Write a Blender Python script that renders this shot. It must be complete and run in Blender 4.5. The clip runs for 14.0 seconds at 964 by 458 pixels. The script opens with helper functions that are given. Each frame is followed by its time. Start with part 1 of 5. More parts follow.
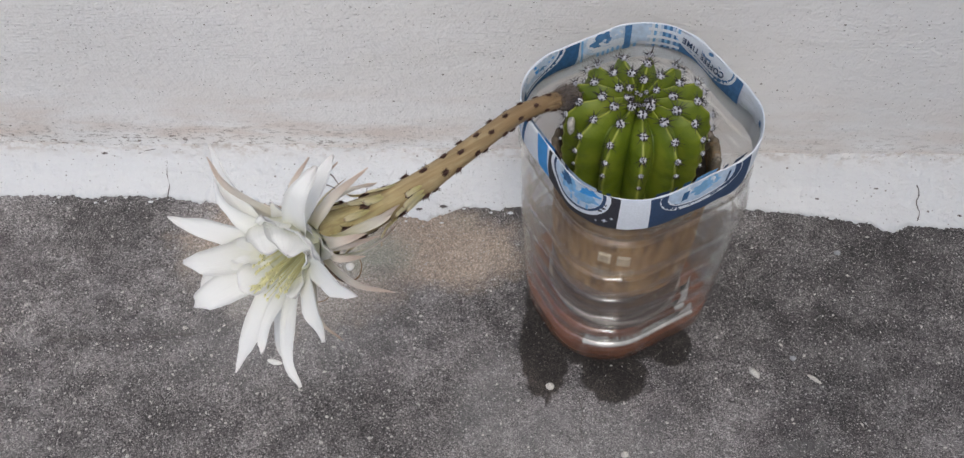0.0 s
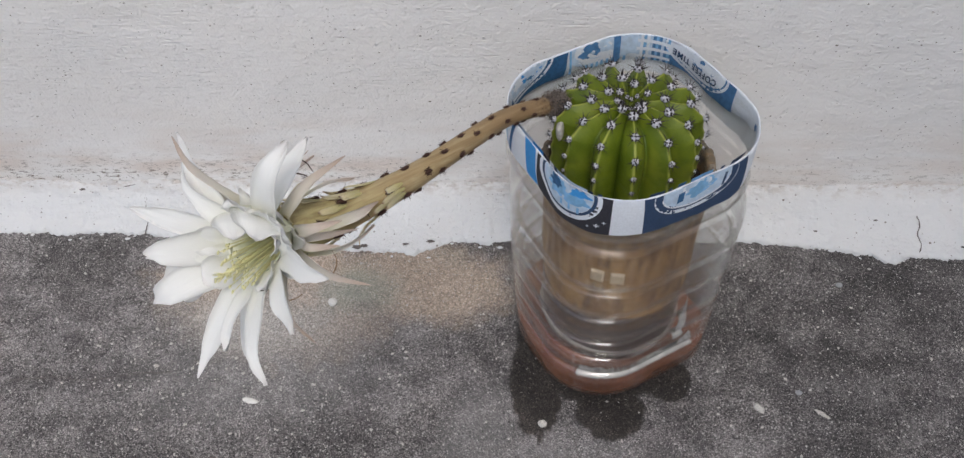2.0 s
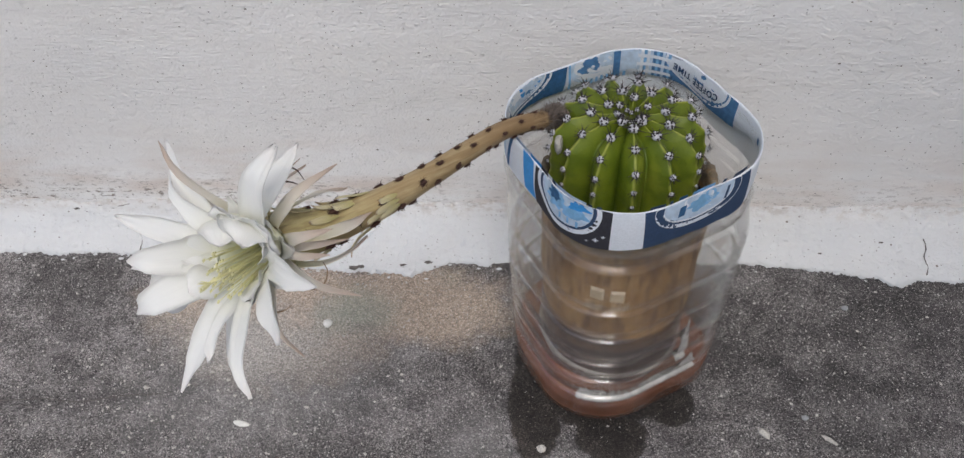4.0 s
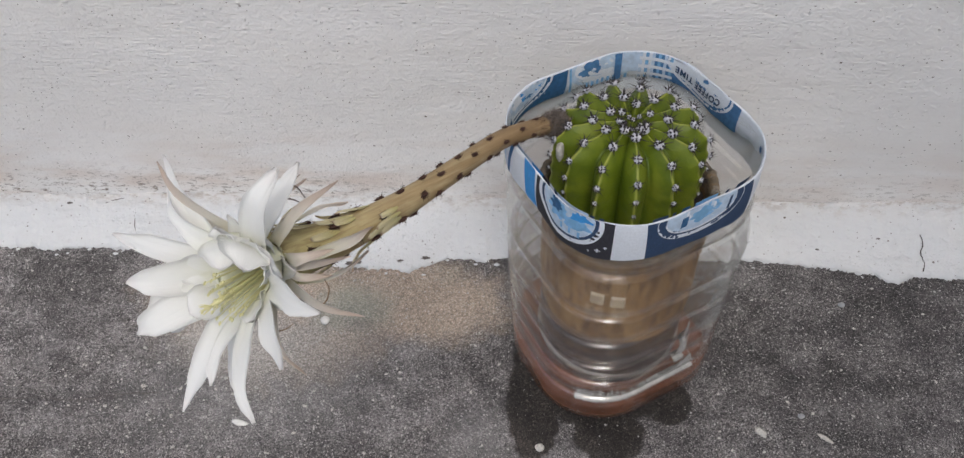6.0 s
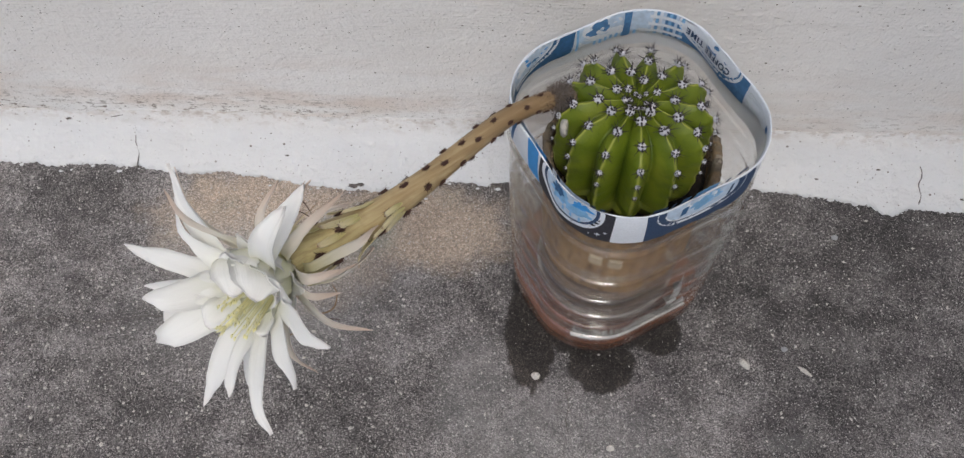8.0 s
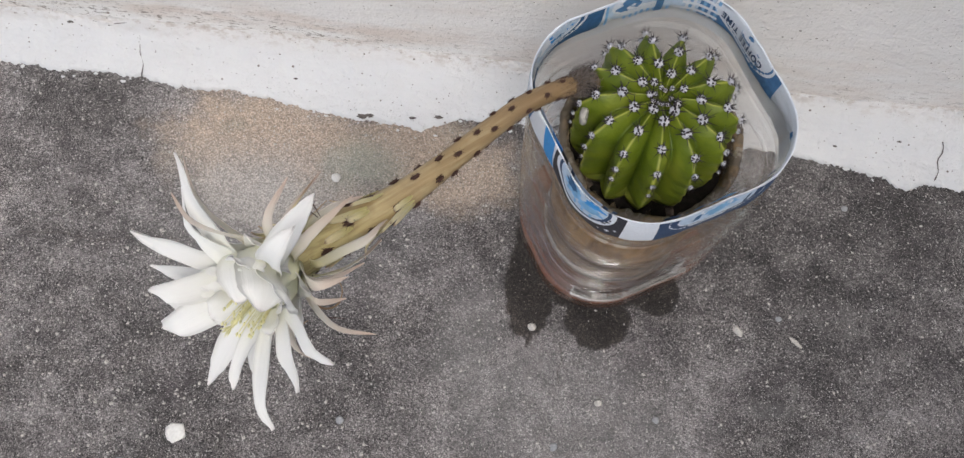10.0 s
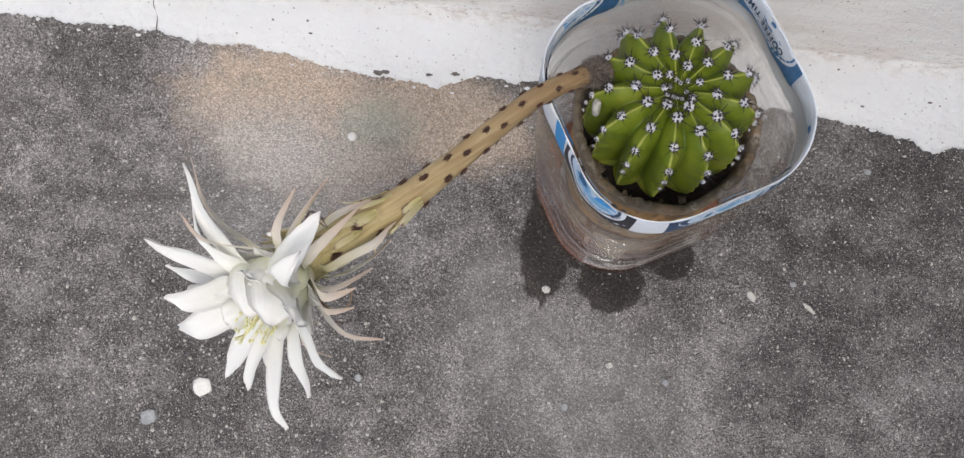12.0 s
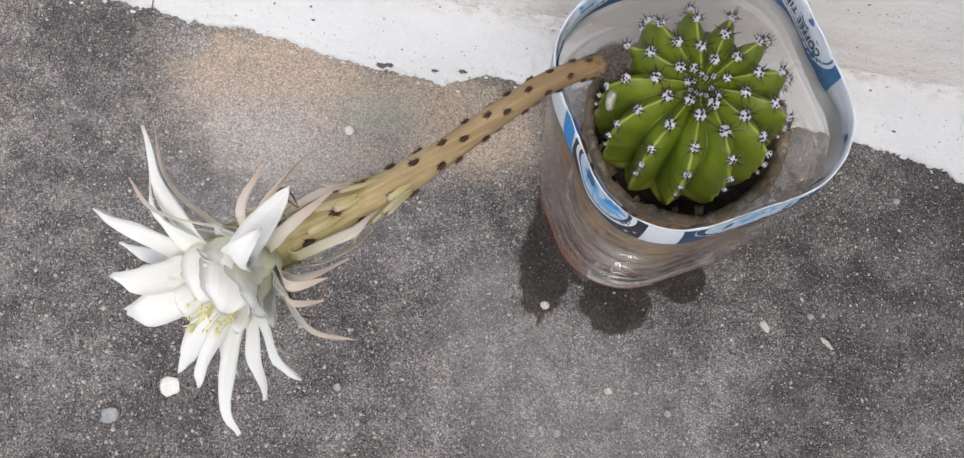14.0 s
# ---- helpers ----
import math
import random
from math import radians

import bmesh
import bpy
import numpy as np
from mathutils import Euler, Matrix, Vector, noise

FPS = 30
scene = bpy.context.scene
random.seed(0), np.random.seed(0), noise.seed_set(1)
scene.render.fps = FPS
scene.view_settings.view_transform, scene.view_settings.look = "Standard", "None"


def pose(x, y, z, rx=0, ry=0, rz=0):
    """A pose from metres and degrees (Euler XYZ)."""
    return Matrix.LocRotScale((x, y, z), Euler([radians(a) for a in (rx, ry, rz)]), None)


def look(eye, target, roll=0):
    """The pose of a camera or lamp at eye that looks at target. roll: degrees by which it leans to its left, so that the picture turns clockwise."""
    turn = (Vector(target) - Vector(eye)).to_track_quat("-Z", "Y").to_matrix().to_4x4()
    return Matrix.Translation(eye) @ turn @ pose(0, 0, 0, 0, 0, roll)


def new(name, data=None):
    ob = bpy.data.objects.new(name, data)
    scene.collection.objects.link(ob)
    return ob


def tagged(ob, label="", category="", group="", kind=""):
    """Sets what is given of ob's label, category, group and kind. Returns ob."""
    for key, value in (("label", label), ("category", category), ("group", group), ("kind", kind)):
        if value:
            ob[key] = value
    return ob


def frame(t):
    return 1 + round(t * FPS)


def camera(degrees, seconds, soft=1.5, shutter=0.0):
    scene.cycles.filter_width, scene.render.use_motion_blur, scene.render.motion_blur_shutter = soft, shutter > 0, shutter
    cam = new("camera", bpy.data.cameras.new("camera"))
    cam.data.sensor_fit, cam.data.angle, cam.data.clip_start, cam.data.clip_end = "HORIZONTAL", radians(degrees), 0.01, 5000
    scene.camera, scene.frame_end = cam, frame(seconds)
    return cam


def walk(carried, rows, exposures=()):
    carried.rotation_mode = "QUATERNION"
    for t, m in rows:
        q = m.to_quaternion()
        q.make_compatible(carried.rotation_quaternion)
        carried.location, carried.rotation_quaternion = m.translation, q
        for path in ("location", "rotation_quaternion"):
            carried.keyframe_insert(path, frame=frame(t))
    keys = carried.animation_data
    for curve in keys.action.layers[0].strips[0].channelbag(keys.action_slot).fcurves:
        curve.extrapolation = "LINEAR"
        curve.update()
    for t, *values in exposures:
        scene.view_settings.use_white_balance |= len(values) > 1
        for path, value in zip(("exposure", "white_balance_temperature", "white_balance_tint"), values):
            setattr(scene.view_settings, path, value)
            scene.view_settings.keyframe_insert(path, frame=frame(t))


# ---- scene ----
cam = camera(63.0, 14.0, soft=1.38)
PATH = [
    (0, (-0.018, -0.264, 0.652), (-0.145, 0.83, -1.018), -4.5),
    (0.5, (-0.011, -0.27, 0.642), (-0.166, 0.876, -0.989), -6.2),
    (1, (-0.008, -0.275, 0.625), (-0.154, 0.89, -0.994), -5.5),
    (1.5, (-0.009, -0.28, 0.615), (-0.147, 0.919, -0.98), -4.8),
    (2, (-0.014, -0.286, 0.603), (-0.128, 0.977, -0.945), -3.5),
    (2.5, (-0.011, -0.289, 0.596), (-0.131, 1.016, -0.915), -3.5),
    (3, (-0.011, -0.288, 0.587), (-0.132, 1.036, -0.907), -3.3),
    (5.5, (-0.014, -0.278, 0.589), (-0.133, 1.041, -0.911), -3.3),
    (6, (-0.017, -0.268, 0.599), (-0.116, 1.004, -0.941), -2.7),
    (6.5, (-0.021, -0.26, 0.61), (-0.101, 0.919, -1.004), -1.5),
    (7, (-0.018, -0.24, 0.627), (-0.104, 0.865, -1.038), -3.0),
    (7.2, (-0.018, -0.231, 0.632), (-0.111, 0.835, -1.058), -3.2),
    (9.3, (-0.025, -0.158, 0.678), (-0.093, 0.576, -1.182), -0.6),
    (9.5, (-0.025, -0.152, 0.678), (-0.097, 0.555, -1.191), 0.2),
    (10, (-0.03, -0.133, 0.677), (-0.097, 0.476, -1.227), 0.7),
    (10.5, (-0.03, -0.111, 0.681), (-0.124, 0.417, -1.246), -3.2),
    (11, (-0.028, -0.098, 0.683), (-0.145, 0.354, -1.261), -7.7),
    (11.5, (-0.027, -0.09, 0.686), (-0.124, 0.311, -1.271), -5.7),
    (12, (-0.026, -0.082, 0.692), (-0.132, 0.282, -1.272), -8.5),
    (12.5, (-0.024, -0.078, 0.677), (-0.117, 0.272, -1.29), -6.0),
    (13, (-0.024, -0.075, 0.656), (-0.117, 0.317, -1.303), -2.1),
    (13.5, (-0.023, -0.076, 0.647), (-0.139, 0.337, -1.306), -3.7),
    (14, (-0.02, -0.086, 0.645), (-0.151, 0.334, -1.306), -6.0),
]
walk(cam, [(t, look(eye, target, roll)) for t, eye, target, roll in PATH], [(0, 0.03, 6250, 8), (7.2, -0.02, 6350, 8), (9.5, 0.12, 6400, 8), (11, 0.25, 6400, 8), (14, 0.38, 6350, 8)])
SKY, SUN = 0.135, 0.75

# ---- light ----
world = bpy.data.worlds.new("overcast_sky")
scene.world = world
world.use_nodes = True
wt = world.node_tree
sky = wt.nodes.new("ShaderNodeTexSky")
sky.sky_type, sky.sun_disc = "NISHITA", False
sky.sun_elevation, sky.sun_rotation = radians(60), radians(176)
sky.air_density, sky.dust_density, sky.ozone_density = 1.0, 4.0, 1.0
wt.nodes["Background"].inputs["Strength"].default_value = SKY
wt.links.new(sky.outputs[0], wt.nodes["Background"].inputs["Color"])
sun = new("sun", bpy.data.lights.new("sun", "SUN"))
sun.data.energy, sun.data.angle, sun.data.color = SUN, radians(14), (1.0, 0.985, 0.965)
sun.matrix_world = look((0, 0, 5), (-0.12, 1.15, 5 - 2.0))


# ---- materials ----
class Shade:
    """A node material under construction: sockets in, sockets out."""

    def __init__(self, name):
        self.mat = bpy.data.materials.new(name)
        self.mat.use_nodes = True
        self.t = self.mat.node_tree
        self.t.nodes.clear()
        self.out = self.t.nodes.new("ShaderNodeOutputMaterial")
        self.pos = self.t.nodes.new("ShaderNodeNewGeometry").outputs["Position"]

    def node(self, kind, ins=None, **props):
        n = self.t.nodes.new("ShaderNode" + kind)
        if "data_type" in props:
            n.data_type = props["data_type"]
        if "blend_type" in props:
            n.blend_type = props["blend_type"]
        if "operation" in props:
            n.operation = props["operation"]
        if "interpolation_type" in props:
            n.interpolation_type = props["interpolation_type"]
        for k, v in (ins or {}).items():
            if isinstance(v, bpy.types.NodeSocket):
                self.t.links.new(v, n.inputs[k])
            else:
                n.inputs[k].default_value = v
        return n

    def m(self, op, a, b=0.0, c=0.0):
        return self.node("Math", {0: a, 1: b, 2: c}, operation=op).outputs[0]

    def ramp(self, v, a, b, lo=0.0, hi=1.0):
        return self.node("MapRange", {"Value": v, "From Min": a, "From Max": b, "To Min": lo, "To Max": hi}, interpolation_type="SMOOTHSTEP").outputs[0]

    def scaled(self, x, y, z, vec=None):
        return self.node("VectorMath", {0: vec or self.pos, 1: (x, y, z)}, operation="MULTIPLY").outputs[0]

    def noise(self, scale, detail=2.0, vec=None, rough=0.5):
        return self.node("TexNoise", {"Vector": vec or self.pos, "Scale": scale, "Detail": detail, "Roughness": rough}).outputs["Fac"]

    def cells(self, scale, vec=None):
        n = self.node("TexVoronoi", {"Vector": vec or self.pos, "Scale": scale})
        return n.outputs["Distance"], self.node("SeparateColor", {"Color": n.outputs["Color"]}).outputs[0]

    def mix(self, f, a, b, how="MIX"):
        n = self.node("Mix", {0: f}, data_type="RGBA", blend_type=how)
        for i, v in ((6, a), (7, b)):
            if isinstance(v, bpy.types.NodeSocket):
                self.t.links.new(v, n.inputs[i])
            else:
                n.inputs[i].default_value = (*v, 1) if len(v) == 3 else v
        return n.outputs[2]

    def ellipse(self, cx, cy, rx, ry, deg, soft, wob, wave):
        s = self.node("SeparateXYZ", {0: self.pos})
        c, d = math.cos(radians(deg)), math.sin(radians(deg))
        dx, dy = self.m("SUBTRACT", s.outputs[0], cx), self.m("SUBTRACT", s.outputs[1], cy)
        u = self.m("ADD", self.m("MULTIPLY", dx, c / rx), self.m("MULTIPLY", dy, d / rx))
        v = self.m("ADD", self.m("MULTIPLY", dx, -d / ry), self.m("MULTIPLY", dy, c / ry))
        r = self.m("SQRT", self.m("ADD", self.m("MULTIPLY", u, u), self.m("MULTIPLY", v, v)))
        r = self.m("ADD", r, self.m("MULTIPLY", self.m("SUBTRACT", wob, 0.5), wave))
        return self.ramp(r, 1 - soft, 1 + soft, 1.0, 0.0)

    def bump(self, h, dist, strength=1.0, then=None):
        ins = {"Height": h, "Distance": dist, "Strength": strength}
        if then is not None:
            ins["Normal"] = then
        return self.node("Bump", ins).outputs[0]

    def surface(self, colour, rough=0.7, metal=0.0, normal=None, spec=0.5, **more):
        ins = {"Base Color": colour if isinstance(colour, bpy.types.NodeSocket) else (*colour, 1), "Roughness": rough, "Metallic": metal, "Specular IOR Level": spec}
        ins.update(more)
        if normal is not None:
            ins["Normal"] = normal
        return self.node("BsdfPrincipled", ins).outputs[0]

    def done(self, shader):
        self.t.links.new(shader, self.out.inputs["Surface"])
        return self.mat


def ground_material():
    s = Shade("weathered_concrete")
    fine, mid = s.noise(1300, 2.0, rough=0.7), s.noise(420, 3, rough=0.65)
    big, wide, blot = s.noise(9, 4), s.noise(2.6, 3), s.noise(38, 4, rough=0.6)
    grain = s.m("ADD", s.m("MULTIPLY", fine, 0.75), s.m("MULTIPLY", mid, 0.25))
    col = s.mix(s.ramp(grain, 0.38, 0.66), (0.038, 0.035, 0.035), (0.385, 0.360, 0.350))
    speck = s.cells(1500)[1]
    chip = s.cells(800)[1]
    grainy = s.m("MULTIPLY", s.ramp(speck, 0.0, 1.0, 0.60, 1.40), s.ramp(chip, 0.0, 1.0, 0.70, 1.30))
    col = s.mix(1.0, col, s.node("CombineXYZ", {0: grainy, 1: grainy, 2: grainy}).outputs[0], "MULTIPLY")
    tone = s.m("MULTIPLY", s.ramp(big, 0.3, 0.7, 0.66, 1.26), s.ramp(blot, 0.34, 0.66, 0.70, 1.28))
    tone = s.m("MULTIPLY", tone, s.ramp(wide, 0.35, 0.65, 0.84, 1.16))
    col = s.mix(1.0, col, s.node("CombineXYZ", {0: tone, 1: tone, 2: tone}).outputs[0], "MULTIPLY")
    col = s.mix(s.ramp(s.noise(16, 3), 0.5, 0.75, 0.0, 0.35), col, (0.085, 0.07, 0.078))
    worn = s.m("MULTIPLY", s.ramp(s.noise(19, 7, rough=0.78), 0.52, 0.58), s.ramp(s.noise(5.5, 2), 0.42, 0.6))
    col = s.mix(s.m("MULTIPLY", worn, 0.28), col, s.mix(grain, (0.10, 0.096, 0.094), (0.44, 0.42, 0.41)))
    pd, pr = s.cells(560)
    pit = s.m("MULTIPLY", s.ramp(pd, 0.22, 0.42, 1.0, 0.0), s.m("GREATER_THAN", pr, 0.58))
    col = s.mix(s.m("MULTIPLY", pit, 0.55), col, (0.022, 0.020, 0.020))
    # rubbed, paler and sandy places
    pale = s.m("MAXIMUM", s.ellipse(-0.055, -0.015, 0.028, 0.05, -15, 0.5, blot, 1.3), s.ellipse(0.030, -0.075, 0.105, 0.062, -8, 0.55, blot, 1.9))
    pale = s.m("MAXIMUM", pale, s.ellipse(-0.25, 0.045, 0.11, 0.045, 5, 0.7, blot, 1.2))
    pale = s.m("MAXIMUM", pale, s.ellipse(0.208, -0.047, 0.024, 0.007, 4, 0.5, blot, 1.0))
    scuff = s.m("MULTIPLY", s.ellipse(-0.050, -0.040, 0.016, 0.010, 30, 0.6, blot, 1.2), s.ramp(s.noise(1.0, 3, s.scaled(60, 420, 1)), 0.42, 0.6))
    pale = s.m("MINIMUM", s.m("ADD", pale, s.m("MULTIPLY", scuff, 0.9)), 1.6)
    col = s.mix(s.m("MULTIPLY", pale, 0.34), col, s.mix(grain, (0.13, 0.125, 0.12), (0.46, 0.45, 0.44)))
    sand = s.ellipse(-0.250, 0.130, 0.105, 0.068, -12, 0.32, blot, 1.1)
    sand = s.m("MAXIMUM", sand, s.m("MULTIPLY", s.ellipse(-0.120, 0.145, 0.090, 0.046, -6, 0.35, blot, 1.2), 0.85))
    sandy = s.mix(grain, (0.165, 0.120, 0.086), (0.85, 0.70, 0.56))
    sandy = s.mix(s.ramp(s.noise(14, 2), 0.55, 0.7, 0.0, 0.28), sandy, (0.2, 0.23, 0.18))
    sandy = s.mix(s.m("MULTIPLY", s.ellipse(-0.26, 0.088, 0.085, 0.042, 0, 0.8, blot, 1.0), 0.8), sandy, s.mix(grain, (0.17, 0.165, 0.155), (0.78, 0.76, 0.73)))
    sandy = s.mix(0.8, sandy, s.mix(1.0, sandy, s.node("CombineXYZ", {0: grainy, 1: grainy, 2: grainy}).outputs[0], "MULTIPLY"))
    sandy = s.mix(s.m("MULTIPLY", s.ellipse(-0.170, 0.132, 0.034, 0.024, 0, 0.7, blot, 1.2), 0.45), sandy, s.mix(grain, (0.11, 0.14, 0.11), (0.66, 0.76, 0.66)))
    col = s.mix(s.m("MULTIPLY", sand, 0.85), col, sandy)
    # darker patches in the concrete
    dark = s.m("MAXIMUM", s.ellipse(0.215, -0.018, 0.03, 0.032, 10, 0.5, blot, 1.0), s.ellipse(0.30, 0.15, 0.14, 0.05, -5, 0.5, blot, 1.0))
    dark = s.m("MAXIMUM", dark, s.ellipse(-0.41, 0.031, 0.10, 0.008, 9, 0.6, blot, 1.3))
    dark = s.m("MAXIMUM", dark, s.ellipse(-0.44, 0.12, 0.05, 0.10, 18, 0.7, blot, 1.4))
    # soft shade left of the bottle, painted into the ground colour
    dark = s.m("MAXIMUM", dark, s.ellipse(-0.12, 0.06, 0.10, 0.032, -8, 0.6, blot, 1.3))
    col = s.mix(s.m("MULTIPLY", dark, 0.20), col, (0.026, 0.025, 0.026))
    east = s.ellipse(0.36, 0.06, 0.24, 0.26, 0, 0.55, big, 0.8)
    col = s.mix(s.m("MULTIPLY", east, 0.22), col, (0.026, 0.025, 0.027))
    # pale grit set in the surface
    for scale, size, keep in ((420, 0.30, 0.80), (200, 0.20, 0.83), (900, 0.36, 0.74)):
        d, r = s.cells(scale)
        dot = s.m("MULTIPLY", s.ramp(d, size * 0.7, size, 1.0, 0.0), s.m("GREATER_THAN", r, keep))
        col = s.mix(s.m("MULTIPLY", dot, 0.8), col, (0.60, 0.58, 0.55))
    wob = s.noise(85, 3)
    wet = s.ellipse(-0.006, 0.035, 0.021, 0.047, 4, 0.07, wob, 0.55)
    wet = s.m("MAXIMUM", wet, s.ellipse(0.056, 0.014, 0.029, 0.027, -15, 0.08, wob, 0.55))
    wet = s.m("MAXIMUM", wet, s.ellipse(0.108, 0.042, 0.017, 0.020, -30, 0.08, wob, 0.5))
    wet = s.m("MAXIMUM", wet, s.ellipse(0.053, 0.09, 0.078, 0.070, 30, 0.05, wob, 0.2))
    col = s.mix(s.m("MULTIPLY", wet, 0.86), col, s.mix(1.0, col, (0.135, 0.105, 0.078), "MULTIPLY"))
    rough = s.m("SUBTRACT", 0.88, s.m("MULTIPLY", wet, 0.36))
    nrm = s.bump(mid, 0.0020, 0.75, s.bump(speck, 0.0005, 0.6, s.bump(fine, 0.0010, 0.6)))
    return s.done(s.surface(col, rough, normal=nrm, spec=0.35))


def paint_material(name, base, dirty):
    s = Shade(name)
    z = s.node("SeparateXYZ", {0: s.pos}).outputs[2]
    x = s.node("SeparateXYZ", {0: s.pos}).outputs[0]
    streak = s.noise(1.0, 4, s.scaled(46, 46, 620), 0.6)
    lump, fine, big = s.noise(60, 3), s.noise(420, 3, rough=0.65), s.noise(5, 3)
    col = s.mix(s.ramp(big, 0.3, 0.7), [c * 0.93 for c in base], base)
    col = s.mix(s.ramp(streak, 0.4, 0.75, 0.0, 0.15), col, [c * 0.82 for c in base])
    col = s.mix(s.ramp(s.noise(1.0, 3, s.scaled(5, 5, 26)), 0.4, 0.7, 0.0, 0.22), col, [base[0] * 0.86, base[1] * 0.84, base[2] * 0.80])
    if dirty:
        fade = s.m("MULTIPLY", s.ramp(z, 0.03, 0.15, 1.0, 0.0), s.ramp(s.noise(1.0, 4, s.scaled(9, 9, 40)), 0.38, 0.7))
        col = s.mix(s.m("MULTIPLY", fade, s.ramp(x, -0.25, 0.0, 0.7, 0.42)), col, (0.60, 0.48, 0.39))
        line = s.m("MULTIPLY", s.ramp(z, 0.034, 0.085, 1.0, 0.0), s.ramp(s.noise(1.0, 5, s.scaled(110, 110, 300), 0.8), 0.545, 0.60))
        line = s.m("MULTIPLY", line, s.ramp(x, -0.3, -0.1, 1.0, 0.4))
        col = s.mix(s.m("MULTIPLY", line, 0.92), col, (0.14, 0.10, 0.07))
    else:
        col = s.mix(s.ramp(s.noise(24, 4), 0.52, 0.75, 0.0, 0.25), col, (0.62, 0.60, 0.57))
        rim = s.m("MULTIPLY", s.ramp(z, 0.020, 0.036, 0.0, 1.0), s.ramp(s.noise(1.0, 5, s.scaled(80, 160, 160), 0.7), 0.46, 0.64))
        col = s.mix(s.ramp(z, 0.016, 0.037, 0.0, 0.8), col, (0.70, 0.685, 0.665))
        col = s.mix(s.m("MULTIPLY", rim, 0.6), col, (0.36, 0.29, 0.23))
    for scale, size, keep in ((110, 0.12, 0.56), (60, 0.09, 0.70), (230, 0.17, 0.72)):
        d, r = s.cells(scale, s.scaled(1, 1, 1.5))
        dot = s.m("MULTIPLY", s.ramp(d, size * 0.6, size, 1.0, 0.0), s.m("GREATER_THAN", r, keep))
        col = s.mix(s.m("MULTIPLY", dot, s.ramp(r, keep, 1.0, 0.4, 0.95)), col, (0.13, 0.10, 0.075))
    brushed = s.m("MULTIPLY", s.m("SUBTRACT", streak, 0.5), s.ramp(s.noise(1.0, 3, s.scaled(7, 7, 16)), 0.35, 0.68, 0.15, 1.25))
    peel = s.noise(1.0, 3, s.scaled(170, 170, 300), 0.6)
    drop = s.ramp(s.cells(95, s.scaled(1, 1, 1.3))[0], 0.05, 0.16, 1.0, 0.0)
    nrm = s.bump(brushed, 0.0017, 0.6, s.bump(lump, 0.005 if dirty else 0.016, 0.4, s.bump(fine, 0.0014, 0.7, s.bump(peel, 0.0020, 0.55, s.bump(drop, 0.0013, 0.6)))))
    return s.done(s.surface(col, 0.62, normal=nrm, spec=0.4))


def plain(name, colour, rough=0.6, vary=0.15, scale=120, bump=0.0004, spec=0.5, trans=0.0):
    s = Shade(name)
    co = s.node("TexCoord").outputs["Object"]
    n, w = s.noise(scale, 4, co), s.noise(scale * 0.18, 3, co)
    rnd = s.node("ObjectInfo").outputs["Random"]
    col = s.mix(s.ramp(n, 0.3, 0.7), [c * (1 - vary) for c in colour], [min(1, c * (1 + vary)) for c in colour])
    col = s.mix(s.ramp(w, 0.35, 0.7, 0.0, vary * 2), col, [c * 0.7 for c in colour])
    col = s.mix(s.m("MULTIPLY", rnd, vary), col, [c * 0.75 for c in colour])
    sh = s.surface(col, rough, normal=s.bump(n, bump, 0.5), spec=spec)
    if trans:
        tl = s.node("BsdfTranslucent", {"Color": col}).outputs[0]
        sh = s.node("MixShader", {0: trans, 1: sh, 2: tl}).outputs[0]
    return s.done(sh)


def petal_material(name, root, blade, tip, tip_from):
    """Thin, light-passing petal; colours run along it from root to tip."""
    s = Shade(name)
    uv = s.node("SeparateXYZ", {0: s.node("TexCoord").outputs["UV"]})
    v = uv.outputs[1]
    vein = s.noise(1.0, 3, s.scaled(26, 2, 1, s.node("TexCoord").outputs["UV"]))
    col = s.mix(s.ramp(v, 0.12, 0.72), root, blade)
    col = s.mix(s.ramp(v, tip_from, 1.0), col, tip)
    col = s.mix(s.ramp(vein, 0.4, 0.75, 0.0, 0.16), col, [c * 0.93 for c in blade])
    p = s.surface(col, 0.5, normal=s.bump(vein, 0.0006, 0.4), spec=0.3, **{"Sheen Weight": 0.5, "Sheen Roughness": 0.5})
    tl = s.node("BsdfTranslucent", {"Color": col}).outputs[0]
    body = s.node("MixShader", {0: 0.30, 1: p, 2: tl}).outputs[0]
    return s.done(s.node("MixShader", {0: 0.05, 1: body, 2: s.node("BsdfTransparent").outputs[0]}).outputs[0])


